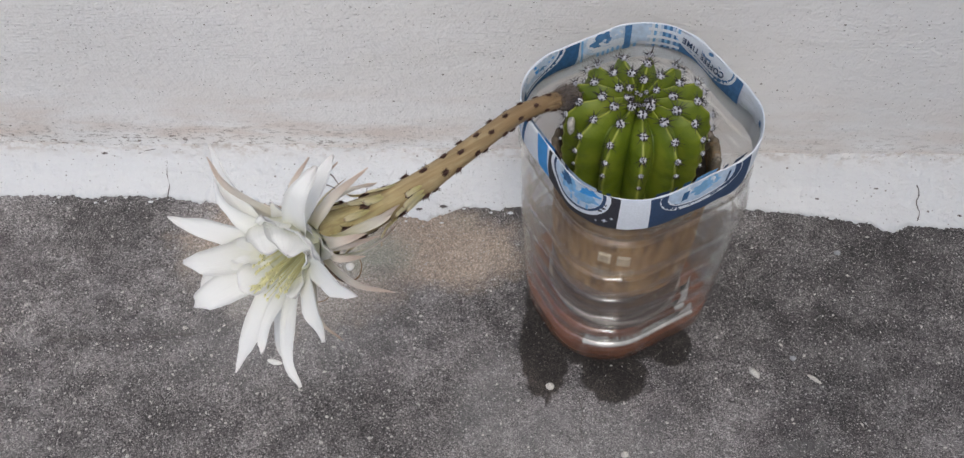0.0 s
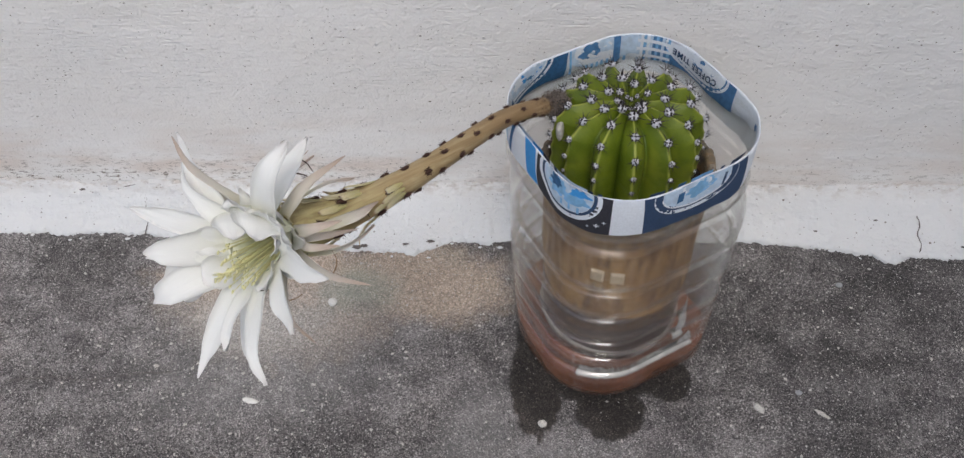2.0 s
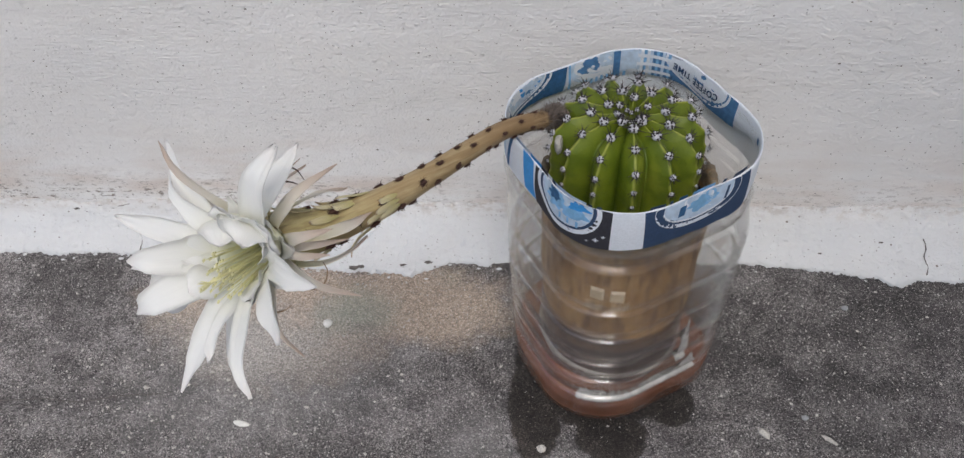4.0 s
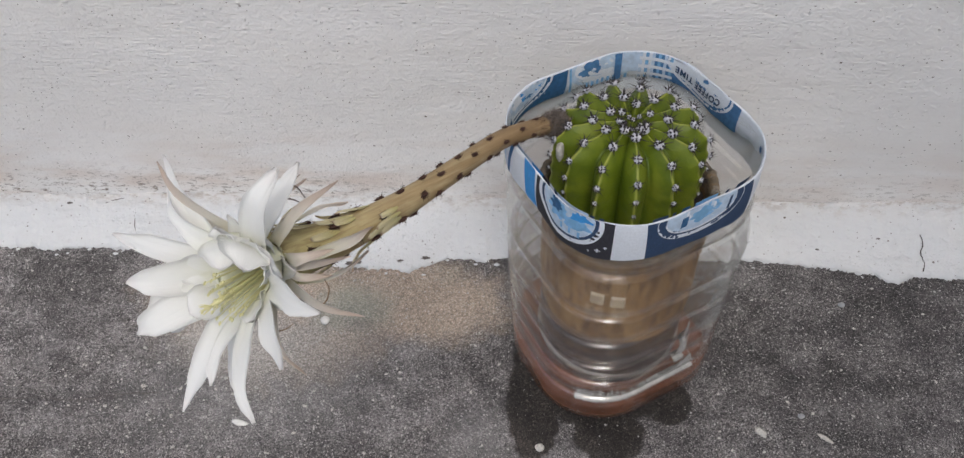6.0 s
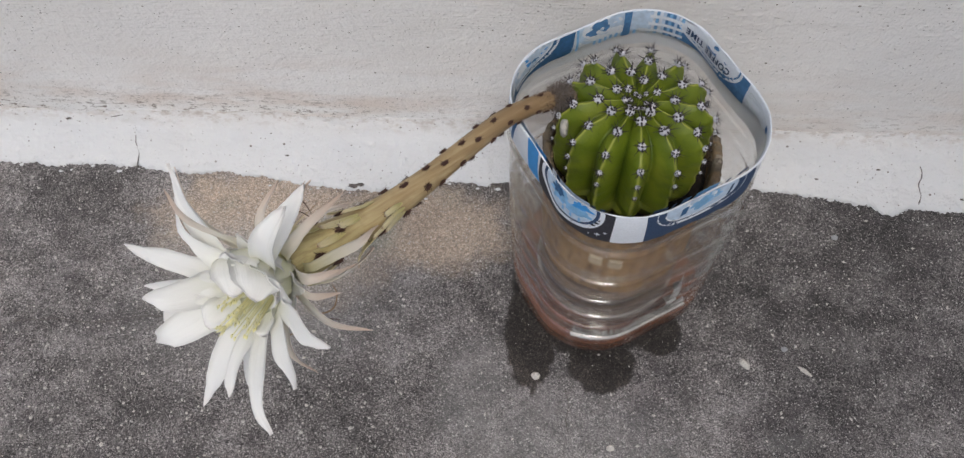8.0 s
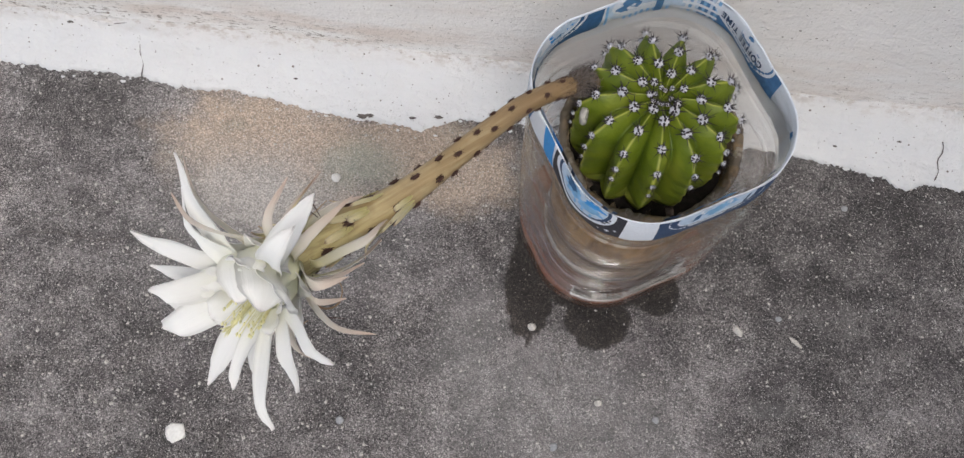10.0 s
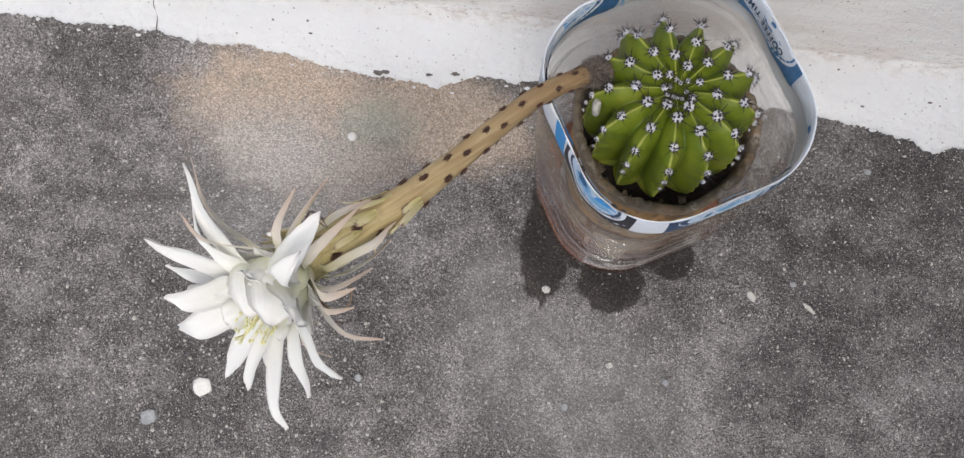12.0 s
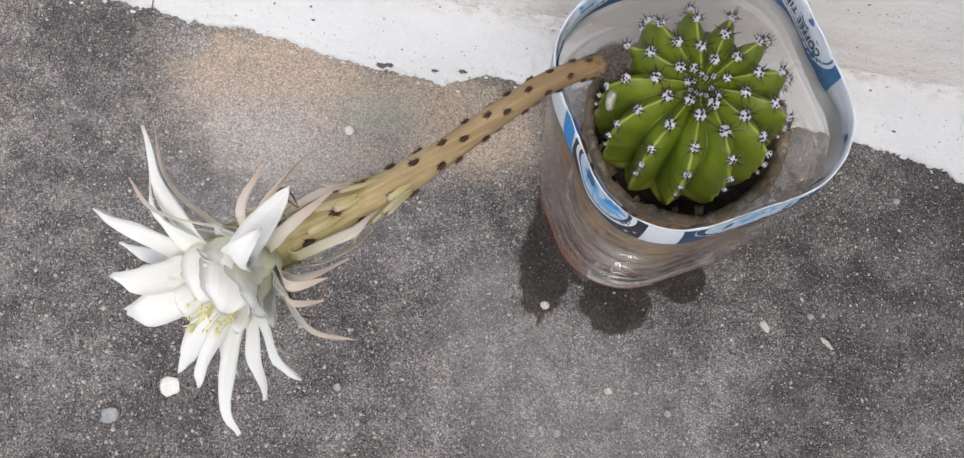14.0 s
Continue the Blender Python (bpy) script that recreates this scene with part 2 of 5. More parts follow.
def cactus_material():
    s = Shade("cactus_skin")
    uv = s.node("SeparateXYZ", {0: s.node("TexCoord").outputs["UV"]})
    u, v = uv.outputs[0], uv.outputs[1]
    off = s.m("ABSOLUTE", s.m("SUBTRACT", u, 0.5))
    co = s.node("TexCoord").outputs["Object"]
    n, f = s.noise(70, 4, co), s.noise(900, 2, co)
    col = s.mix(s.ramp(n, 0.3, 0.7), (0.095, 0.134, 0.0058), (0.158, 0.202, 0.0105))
    # furrows between ribs darkened: their crease shade painted into the skin
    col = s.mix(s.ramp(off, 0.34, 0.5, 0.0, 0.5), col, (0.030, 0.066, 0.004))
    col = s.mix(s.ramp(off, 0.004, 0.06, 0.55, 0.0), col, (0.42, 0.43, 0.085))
    col = s.mix(s.m("MULTIPLY", s.ramp(v, 0.62, 1.0, 0.0, 0.85), s.ramp(n, 0.35, 0.6, 0.5, 1.0)), col, (0.26, 0.19, 0.065))
    col = s.mix(s.ramp(s.noise(34, 4, co, 0.6), 0.50, 0.70, 0.0, 0.42), col, (0.21, 0.225, 0.022))
    return s.done(s.surface(col, s.ramp(n, 0.3, 0.7, 0.46, 0.6), normal=s.bump(f, 0.0005, 0.4, s.bump(s.noise(220, 3, co), 0.0012, 0.35)), spec=0.42))


def clear_plastic():
    """Thin clear bottle plastic with a little milky lime film."""
    s = Shade("clear_plastic")
    co = s.node("TexCoord").outputs["Object"]
    film = s.ramp(s.noise(26, 5, co, 0.6), 0.56, 0.85, 0.0, 0.018)
    nrm = s.bump(s.noise(48, 2, co), 0.0010, 0.16)
    glass = s.surface((0.985, 0.985, 0.98), 0.006, normal=nrm, **{"Transmission Weight": 1.0, "IOR": 1.45})
    gloss = s.node("BsdfGlossy", {"Color": (1, 1, 1, 1), "Roughness": 0.03, "Normal": nrm}).outputs[0]
    edge = s.node("LayerWeight", {"Blend": 0.5, "Normal": nrm}).outputs["Facing"]
    mirror = s.m("ADD", 0.045, s.m("MULTIPLY", s.m("POWER", edge, 6.0), 0.40))
    clear = s.node("BsdfTransparent", {"Color": (0.985, 0.985, 0.98, 1)}).outputs[0]
    sheet = s.node("MixShader", {0: mirror, 1: clear, 2: gloss}).outputs[0]
    haze = s.node("BsdfDiffuse", {"Color": (0.72, 0.70, 0.67, 1)}).outputs[0]
    thin = s.node("MixShader", {0: 0.80, 1: glass, 2: sheet}).outputs[0]
    return s.done(s.node("MixShader", {0: film, 1: thin, 2: haze}).outputs[0])


def muddy_water():
    s = Shade("muddy_water")
    co = s.node("TexCoord").outputs["Object"]
    n = s.noise(30, 4, co)
    col = s.mix(s.ramp(n, 0.3, 0.7), (0.125, 0.045, 0.024), (0.215, 0.088, 0.048))
    return s.done(s.surface(col, 0.18, spec=0.5))


def pot_material():
    s = Shade("stained_tan_plastic")
    co = s.node("TexCoord").outputs["Object"]
    n, w = s.noise(45, 5, s.scaled(1, 1, 0.55, co), 0.65), s.noise(1.0, 4, s.scaled(160, 160, 30, co))
    col = s.mix(s.ramp(n, 0.3, 0.7), (0.17, 0.088, 0.028), (0.34, 0.200, 0.075))
    col = s.mix(s.ramp(w, 0.50, 0.64, 0.0, 0.85), col, (0.095, 0.048, 0.018))
    top = s.ramp(s.node("SeparateXYZ", {0: co}).outputs[2], 0.194, 0.204)
    col = s.mix(s.m("MULTIPLY", top, s.ramp(s.noise(75, 4, co, 0.6), 0.38, 0.52, 0.0, 0.85)), col, (0.045, 0.032, 0.024))
    col = s.mix(s.m("MULTIPLY", top, 0.45), col, (0.25, 0.215, 0.165))
    col = s.mix(s.m("MULTIPLY", top, s.ramp(s.noise(110, 4, s.scaled(1, 1, 2.5, co), 0.6), 0.54, 0.64, 0.0, 0.7)), col, (0.34, 0.30, 0.25))
    return s.done(s.surface(col, 0.75, normal=s.bump(s.noise(300, 4, co), 0.0014, 0.6, s.bump(w, 0.0008, 0.5))))


GROUND, WALL, SKIRT = ground_material(), paint_material("dirty_white_wall_paint", (0.895, 0.882, 0.864), True), paint_material("white_limewash", (0.70, 0.71, 0.715), False)
PETAL = petal_material("white_petal", (0.91, 0.915, 0.63), (0.99, 0.988, 0.962), (0.98, 0.958, 0.938), 0.85)
OUTER = petal_material("outer_petal", (0.72, 0.68, 0.36), (0.88, 0.84, 0.76), (0.64, 0.51, 0.42), 0.58)
SEPAL = petal_material("brown_sepal", (0.58, 0.52, 0.22), (0.80, 0.72, 0.46), (0.34, 0.20, 0.11), 0.72)
SKIN, PET, WATER, POT = cactus_material(), clear_plastic(), muddy_water(), pot_material()
def tube_material():
    """Fleshy tube skin, brown by the root and yellow-green by the flower, with long fibres."""
    s = Shade("flower_tube_skin")
    d = Vector((-0.149, -0.138, 0.031)).normalized()
    along = s.node("VectorMath", {0: s.pos, 1: d}, operation="DOT_PRODUCT").outputs["Value"]
    back = s.node("VectorMath", {0: tuple(d), "Scale": s.m("MULTIPLY", along, -0.94)}, operation="SCALE").outputs[0]
    flat = s.node("VectorMath", {0: s.pos, 1: back}, operation="ADD").outputs[0]
    fibre, n, f = s.noise(420, 4, flat, 0.6), s.noise(70, 4), s.noise(600, 2)
    col = s.mix(s.ramp(along, -0.03, 0.11), (0.225, 0.142, 0.072), (0.40, 0.300, 0.155))
    col = s.mix(s.ramp(along, 0.09, 0.17), col, (0.50, 0.43, 0.20))
    col = s.mix(s.ramp(fibre, 0.42, 0.68, 0.0, 0.5), col, (0.21, 0.135, 0.062))
    col = s.mix(s.ramp(fibre, 0.50, 0.30, 0.0, 0.35), col, (0.56, 0.49, 0.30))
    col = s.mix(s.ramp(n, 0.5, 0.72, 0.0, 0.45), col, (0.27, 0.18, 0.085))
    return s.done(s.surface(col, 0.52, normal=s.bump(fibre, 0.0012, 0.5, s.bump(f, 0.0004, 0.3)), spec=0.45))


TUBE = tube_material()
DARK_TUFT = plain("dark_bristle", (0.070, 0.030, 0.020), 0.8, 0.3)
CURL = plain("dry_brown", (0.26, 0.165, 0.085), 0.7, 0.3)
WOOL = plain("grey_wool", (0.50, 0.50, 0.54), 0.95, 0.12, 900, 0.0006)
SPINE = plain("dark_spine", (0.030, 0.022, 0.026), 0.55, 0.4)
def hair_material(name, dark, light):
    s = Shade(name)
    k = s.node("NewGeometry").outputs["Random Per Island"]
    return s.done(s.surface(s.mix(k, dark, light), 0.9, spec=0.2))


FUZZ, BROWN_FUZZ = hair_material("grey_wool_hair", (0.05, 0.038, 0.033), (0.33, 0.285, 0.255)), hair_material("brown_hair", (0.05, 0.03, 0.02), (0.30, 0.22, 0.15))
SOIL = plain("black_soil", (0.022, 0.016, 0.012), 0.95, 0.5, 260, 0.003)
LOWER = plain("dark_brown_plastic", (0.055, 0.034, 0.026), 0.35, 0.2)
STAMEN = plain("pale_stamen", (0.92, 0.88, 0.52), 0.6, 0.1, trans=0.3)
CLOTH = plain("white_cloth", (0.72, 0.76, 0.82), 0.85, 0.05, 900, 0.0004)
NAVY = plain("navy_print", (0.028, 0.06, 0.13), 0.85, 0.15, 900, 0.0004)
SLATE = plain("slate_blue_print", (0.030, 0.115, 0.26), 0.85, 0.2, 300, 0.0004)
FADED = plain("faded_blue_print", (0.075, 0.20, 0.40), 0.85, 0.2, 300, 0.0004)
BLACK = plain("black_print", (0.03, 0.03, 0.04), 0.85, 0.2, 900, 0.0004)
SKYBLUE = plain("sky_blue_print", (0.22, 0.46, 0.74), 0.85, 0.22, 200, 0.0004)
BRIGHT = plain("bright_blue_print", (0.05, 0.30, 0.70), 0.85, 0.12, 900, 0.0004)
PALE = plain("pale_blue_print", (0.50, 0.62, 0.76), 0.85, 0.12, 250, 0.0004)
CHIP = plain("pale_stone", (0.60, 0.575, 0.53), 0.8, 0.35, 600, 0.0012)
SPLASH = plain("dried_white_paint", (0.78, 0.77, 0.73), 0.7, 0.08, 400)
GREYCHIP = plain("grey_stone", (0.36, 0.37, 0.38), 0.8, 0.25, 500)
LIME = plain("white_lime_crust", (0.50, 0.485, 0.465), 0.7, 0.22, 160)
BARE = plain("dark_bare_mortar", (0.13, 0.115, 0.105), 0.9, 0.3, 500)


# ---- helpers for meshes ----
def mesh_of(name, verts, faces, material, uvs=None, smooth=True):
    me = bpy.data.meshes.new(name)
    me.from_pydata([tuple(v) for v in verts], [], faces)
    if uvs is not None:
        lay = me.uv_layers.new(name="UVMap")
        for lp in me.loops:
            lay.data[lp.index].uv = uvs[lp.vertex_index]
    me.materials.append(material)
    if smooth:
        me.polygons.foreach_set("use_smooth", [True] * len(me.polygons))
    me.update()
    return me


def part(name, me, parent=None, label=""):
    ob = new(name, me)
    if parent is not None:
        ob.parent = parent
    return tagged(ob, label)


def grid_faces(nu, nv, wrap=False):
    f = []
    for i in range(nu - (0 if wrap else 1)):
        for j in range(nv - 1):
            a, b = i * nv + j, ((i + 1) % nu) * nv + j
            f.append((a, b, b + 1, a + 1))
    return f


def merged(pieces):
    """Several (verts, faces) as one."""
    vs, fs = [], []
    for v, f in pieces:
        o = len(vs)
        vs += [tuple(p) for p in v]
        fs += [tuple(i + o for i in q) for q in f]
    return vs, fs


def frame_of(d):
    d = Vector(d).normalized()
    a = d.cross(Vector((0, 0, 1)) if abs(d.z) < 0.9 else Vector((1, 0, 0))).normalized()
    return a, d.cross(a), d


def tube(path, radii, n=8):
    """A tube round a line of points, closed at both ends."""
    vs, fs = [], []
    k = len(path)
    for i, p in enumerate(path):
        d = Vector(path[min(i + 1, k - 1)]) - Vector(path[max(i - 1, 0)])
        a, b, _ = frame_of(d)
        for j in range(n):
            w = 2 * math.pi * j / n
            vs.append(Vector(p) + (a * math.cos(w) + b * math.sin(w)) * radii[i])
    for i in range(k - 1):
        for j in range(n):
            q = (j + 1) % n
            fs.append((i * n + j, i * n + q, (i + 1) * n + q, (i + 1) * n + j))
    fs.append(tuple(range(n - 1, -1, -1)))
    fs.append(tuple((k - 1) * n + j for j in range(n)))
    return vs, fs


def needle(p, d, length, r, bend=0.0):
    """A thin, three-sided spike."""
    a, b, d = frame_of(d)
    p = Vector(p)
    mid = p + d * length * 0.55 + a * bend * length
    tip = p + d * length + a * bend * 2.4 * length
    vs = [p + (a * math.cos(w) + b * math.sin(w)) * r for w in (0, 2.09, 4.19)]
    vs += [mid + (a * math.cos(w) + b * math.sin(w)) * r * 0.6 for w in (0, 2.09, 4.19)] + [tip]
    return vs, [(0, 1, 4, 3), (1, 2, 5, 4), (2, 0, 3, 5), (3, 4, 6), (4, 5, 6), (5, 3, 6)]


def bezier(pts, t):
    pts = [Vector(p) for p in pts]
    while len(pts) > 1:
        pts = [a.lerp(b, t) for a, b in zip(pts, pts[1:])]
    return pts[0]


def spline(pts, n):
    """A smooth line through points (Catmull-Rom)."""
    p = [Vector(q) for q in pts]
    p = [p[0] * 2 - p[1]] + p + [p[-1] * 2 - p[-2]]
    out = []
    for i in range(n):
        f = i / (n - 1) * (len(p) - 3)
        k = min(int(f), len(p) - 4)
        t = f - k
        a, b, c, d = p[k:k + 4]
        out.append(0.5 * ((2 * b) + (c - a) * t + (2 * a - 5 * b + 4 * c - d) * t * t + (3 * b - a - 3 * c + d) * t ** 3))
    return out


def pebble(name, x, y, size, flat, material, label, category, deg=0.0, long=1.0, seed=0):
    """A small stone or crust on the ground, uneven in outline."""
    bm = bmesh.new()
    bmesh.ops.create_icosphere(bm, subdivisions=2, radius=1.0)
    c, s = math.cos(radians(deg)), math.sin(radians(deg))
    for v in bm.verts:
        k = 1 + 0.42 * noise.noise(v.co * 2.3 + Vector((seed * 3.1, 0, 0)))
        px, py = v.co.x * long * k, v.co.y * k
        v.co = (size * (px * c - py * s), size * (px * s + py * c), size * flat * v.co.z * k)
    me = bpy.data.meshes.new(name)
    bm.to_mesh(me)
    bm.free()
    me.materials.append(material)
    me.polygons.foreach_set("use_smooth", [True] * len(me.polygons))
    ob = new(name, me)
    ob.location = (x, y, size * flat * 0.35)
    return tagged(ob, label, category, {"pebble": "pebbles on the concrete", "paint_spot": "dried spots on the concrete"}.get(name, ""))


# ---- ground, wall and skirting ----
def steps(lo, hi, step, far):
    """Even steps from lo to hi, then ever wider ones out to far on both sides."""
    mid = list(np.arange(lo, hi + step / 2, step))
    out, d = [], step
    while (out[-1] if out else 0) < far:
        d *= 1.7
        out.append((out[-1] if out else 0) + d)
    return np.array([lo - o for o in reversed(out)] + mid + [hi + o for o in out])


def build_ground():
    xs, ys = steps(-0.75, 0.65, 0.005, 60), steps(-0.5, 0.24, 0.005, 60)
    vs = []
    for x in xs:
        for y in ys:
            near = abs(x) < 1 and abs(y) < 1
            z = 0.0011 * noise.noise(Vector((x * 60, y * 60, 0))) + 0.0012 * noise.noise(Vector((x * 14, y * 14, 3))) - 0.0012 if near else -0.0012
            vs.append((x, y, z))
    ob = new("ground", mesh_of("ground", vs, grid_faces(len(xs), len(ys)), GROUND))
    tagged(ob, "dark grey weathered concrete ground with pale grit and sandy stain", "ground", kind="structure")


WALL_Y = 0.238
EDGE = [(-0.80, 0.196), (-0.579, 0.194), (-0.505, 0.196), (-0.488, 0.192), (-0.435, 0.197), (-0.399, 0.195), (-0.364, 0.192), (-0.340, 0.189), (-0.305, 0.193), (-0.280, 0.190), (-0.248, 0.185), (-0.224, 0.181),
        (-0.205, 0.178), (-0.182, 0.176), (-0.153, 0.176), (-0.122, 0.1745), (-0.104, 0.182), (-0.090, 0.188), (-0.074, 0.190), (-0.052, 0.187), (-0.034, 0.192), (0.191, 0.192), (0.244, 0.189), (0.276, 0.184),
        (0.298, 0.176), (0.308, 0.178), (0.320, 0.170), (0.334, 0.168), (0.345, 0.174), (0.359, 0.177), (0.381, 0.173), (0.60, 0.170)]


def edge_y(x):
    y = float(np.interp(x, [e[0] for e in EDGE], [e[1] for e in EDGE]))
    jag = noise.noise(Vector((x * 55, 1.3, 0))) * 0.0016 + noise.noise(Vector((x * 150, 7.7, 0))) * 0.0030 + noise.noise(Vector((x * 380, 2.1, 0))) * 0.0024
    return y + jag


def build_skirting():
    xs = [x for x in steps(-0.72, 0.6, 0.0018, 3) if -4.0 < x < 4.0]
    vs, n = [], 16
    for x in xs:
        y0 = edge_y(x) if abs(x) < 0.9 else 0.185
        top = 0.038 + 0.006 * noise.noise(Vector((x * 7, 0, 5))) + 0.003 * noise.noise(Vector((x * 45, 0, 9)))
        vs.append((x, y0 + 0.0006, -0.004))
        for j in range(n):
            f = j / (n - 1)
            y = y0 + (WALL_Y + 0.002 - y0) * (1 - (1 - f) ** 1.25)
            z = 0.0022 + (top - 0.0022) * f ** 1.55
            z += 0.0016 * noise.noise(Vector((x * 40, y * 60, f * 4))) + 0.0007 * noise.noise(Vector((x * 130, y * 130, 2)))
            vs.append((x, y, z if j else 0.0012 + 0.0006 * noise.noise(Vector((x * 200, 0, 0)))))
    ob = new("skirting", mesh_of("skirting", vs, grid_faces(len(xs), n + 1), SKIRT))
    tagged(ob, "white limewashed mortar skirting with a ragged lower edge", "skirting", kind="structure")


def skirt_z(x, y):
    y0 = edge_y(x)
    f = min(1.0, max(0.0, 1 - (1 - (y - y0) / (WALL_Y + 0.002 - y0)) ** 0.8)) if y < WALL_Y + 0.002 else 1.0
    return 0.0022 + 0.0348 * f ** 1.55


def build_splashes():
    """Drops of limewash fallen on the concrete along the skirting."""
    skirt = bpy.data.objects["skirting"]
    rnd = random.Random(31)
    meshes = []
    for k in range(4):
        bm = bmesh.new()
        bmesh.ops.create_icosphere(bm, subdivisions=1, radius=1.0)
        for v in bm.verts:
            v.co = Vector((v.co.x, v.co.y, v.co.z * 0.25)) * (1 + 0.4 * noise.noise(v.co * 1.9 + Vector((k * 4, 0, 0))))
        me = bpy.data.meshes.new("splash")
        bm.to_mesh(me)
        bm.free()
        me.materials.append(SKIRT)
        meshes.append(me)
    for i in range(60):
        x = rnd.uniform(-0.62, 0.45)
        size = 0.0006 + 0.0016 * rnd.random() ** 3
        ob = part("splash", meshes[i % 4], skirt)
        ob.location = (x, edge_y(x) - size - 0.010 * rnd.random() ** 2, 0.0)
        ob.scale = (size * rnd.uniform(1.0, 2.2), size, size)


def build_marks():
    """Cracks, bare spots and a lifted flake of paint in the skirting."""
    skirt = bpy.data.objects["skirting"]
    for line in (((-0.405, 0.236), (-0.399, 0.228), (-0.400, 0.218), (-0.397, 0.209), (-0.396, 0.194)), ((0.357, 0.214), (0.3585, 0.206), (0.3555, 0.197), (0.357, 0.188), (0.354, 0.180)),
                 ((-0.443, 0.235), (-0.425, 0.2345), (-0.408, 0.2360), (-0.396, 0.2350)), ((-0.36, 0.2345), (-0.345, 0.2360), (-0.330, 0.2350))):
        pts = spline([(x, y, skirt_z(x, y) + 0.0003) for x, y in line], 18)
        pts = [p + Vector((0.0007 * noise.noise(p * 400), 0, 0)) for p in pts]
        part("crack", mesh_of("crack", *tube(pts, [0.00034 + 0.0004 * abs(noise.noise(p * 300)) for p in pts], 5), BARE), skirt, "thin dark crack")
    rnd = random.Random(8)
    spots = [(-0.180, 0.1800, 0.0032), (-0.173, 0.1815, 0.0024), (-0.132, 0.1835, 0.0018), (-0.108, 0.1870, 0.0022), (-0.057, 0.2140, 0.0014), (-0.247, 0.2080, 0.0013), (-0.428, 0.2340, 0.0020), (-0.388, 0.2345, 0.0018),
             (-0.352, 0.2340, 0.0018), (-0.310, 0.2320, 0.0013), (-0.465, 0.2330, 0.0020), (0.262, 0.2020, 0.0013), (0.318, 0.2100, 0.0012), (0.372, 0.2040, 0.0012), (0.395, 0.1860, 0.0014)]
    for x, y, size in spots:
        bm = bmesh.new()
        bmesh.ops.create_icosphere(bm, subdivisions=2, radius=size)
        off = Vector((x, y, skirt_z(x, y) + 0.0001))
        for v in bm.verts:
            k = 1 + 1.0 * noise.noise(v.co * 900 + off * 90)
            v.co = Vector((v.co.x * 1.5 * k, v.co.y * 0.8 * k, v.co.z * 0.3)) + off
        me = bpy.data.meshes.new("bare_spot")
        bm.to_mesh(me)
        bm.free()
        me.materials.append(BARE)
        part("bare_spot", me, skirt, "dark spot where paint is gone")
    pts = [(-0.1690, 0.2180, 0.0012), (-0.1660, 0.2150, 0.0016), (-0.1620, 0.2160, 0.0018), (-0.1600, 0.2200, 0.0014)]
    pts = spline([(x, y, skirt_z(x, y) + z) for x, y, z in pts], 12)
    part("paint_flake", mesh_of("paint_flake", *tube(pts, [0.0004 + 0.0005 * math.sin(math.pi * i / 11) for i in range(12)], 6), SKIRT), skirt, "lifted curl of paint")


def build_wall():
    xs, zs = steps(-0.72, 0.6, 0.008, 3), list(np.arange(-0.02, 0.56, 0.008)) + [0.65, 0.8, 1.0, 1.3, 1.7, 2.2, 2.6]
    vs = []
    for x in xs:
        for z in zs:
            y = WALL_Y + 0.0022 * noise.noise(Vector((x * 6, 0, z * 9))) + 0.0008 * noise.noise(Vector((x * 25, 4, z * 90)))
            vs.append((x, y, z))
    nx, nz = len(xs), len(zs)
    fs = grid_faces(nx, nz)
    o = len(vs)
    x0, x1, z0, z1, yb = xs[0], xs[-1], zs[0], zs[-1], WALL_Y + 0.2
    vs += [(x0, yb, z0), (x1, yb, z0), (x1, yb, z1), (x0, yb, z1)]
    a, b, c, d = 0, (nx - 1) * nz, nx * nz - 1, nz - 1
    fs += [(o + 1, o, o + 3, o + 2), (b, c, o + 2, o + 1), (a, o, o + 3, d), (d, o + 3, o + 2, c)]
    ob = new("wall_north", mesh_of("wall_north", vs, fs, WALL))
    tagged(ob, "off-white brushed plaster wall, stained brown near its foot", "wall", kind="structure")


def build_shade_wall():
    """Plain wall out of view, added to hold back skylight from the right."""
    x0, x1, y0, y1, z1 = 0.68, 0.88, -1.8, WALL_Y - 0.004, 2.6
    vs = [(x, y, z) for x in (x0, x1) for y in (y0, y1) for z in (-0.02, z1)]
    fs = [(0, 1, 3, 2), (4, 6, 7, 5), (0, 4, 5, 1), (2, 3, 7, 6), (1, 5, 7, 3), (0, 2, 6, 4)]
    ob = new("wall_east", mesh_of("wall_east", vs, fs, WALL, smooth=False))
    tagged(ob, "plain off-white wall, unseen, added to shade the right side", "wall", kind="structure")


def build_ground_crack():
    """A hair crack in the concrete before the bottle."""
    for line in (((0.0255, -0.010), (0.0285, -0.0255), (0.0262, -0.034), (0.0270, -0.046)), ((-0.470, 0.030), (-0.430, 0.034), (-0.395, 0.032), (-0.355, 0.039), (-0.325, 0.041))):
        pts = spline([(x, y, -0.0004) for x, y in line], 40)
        pts = [p + Vector((0.0011 * noise.noise(p * 260), 0.0011 * noise.noise(p * 260 + Vector((9, 0, 0))), 0)) for p in pts]
        part("crack", mesh_of("crack", *tube(pts, [0.00028 + 0.0003 * abs(noise.noise(p * 200)) for p in pts], 5), BARE), bpy.data.objects["ground"], "thin dark crack in the concrete")


build_ground()
build_ground_crack()
build_shade_wall()
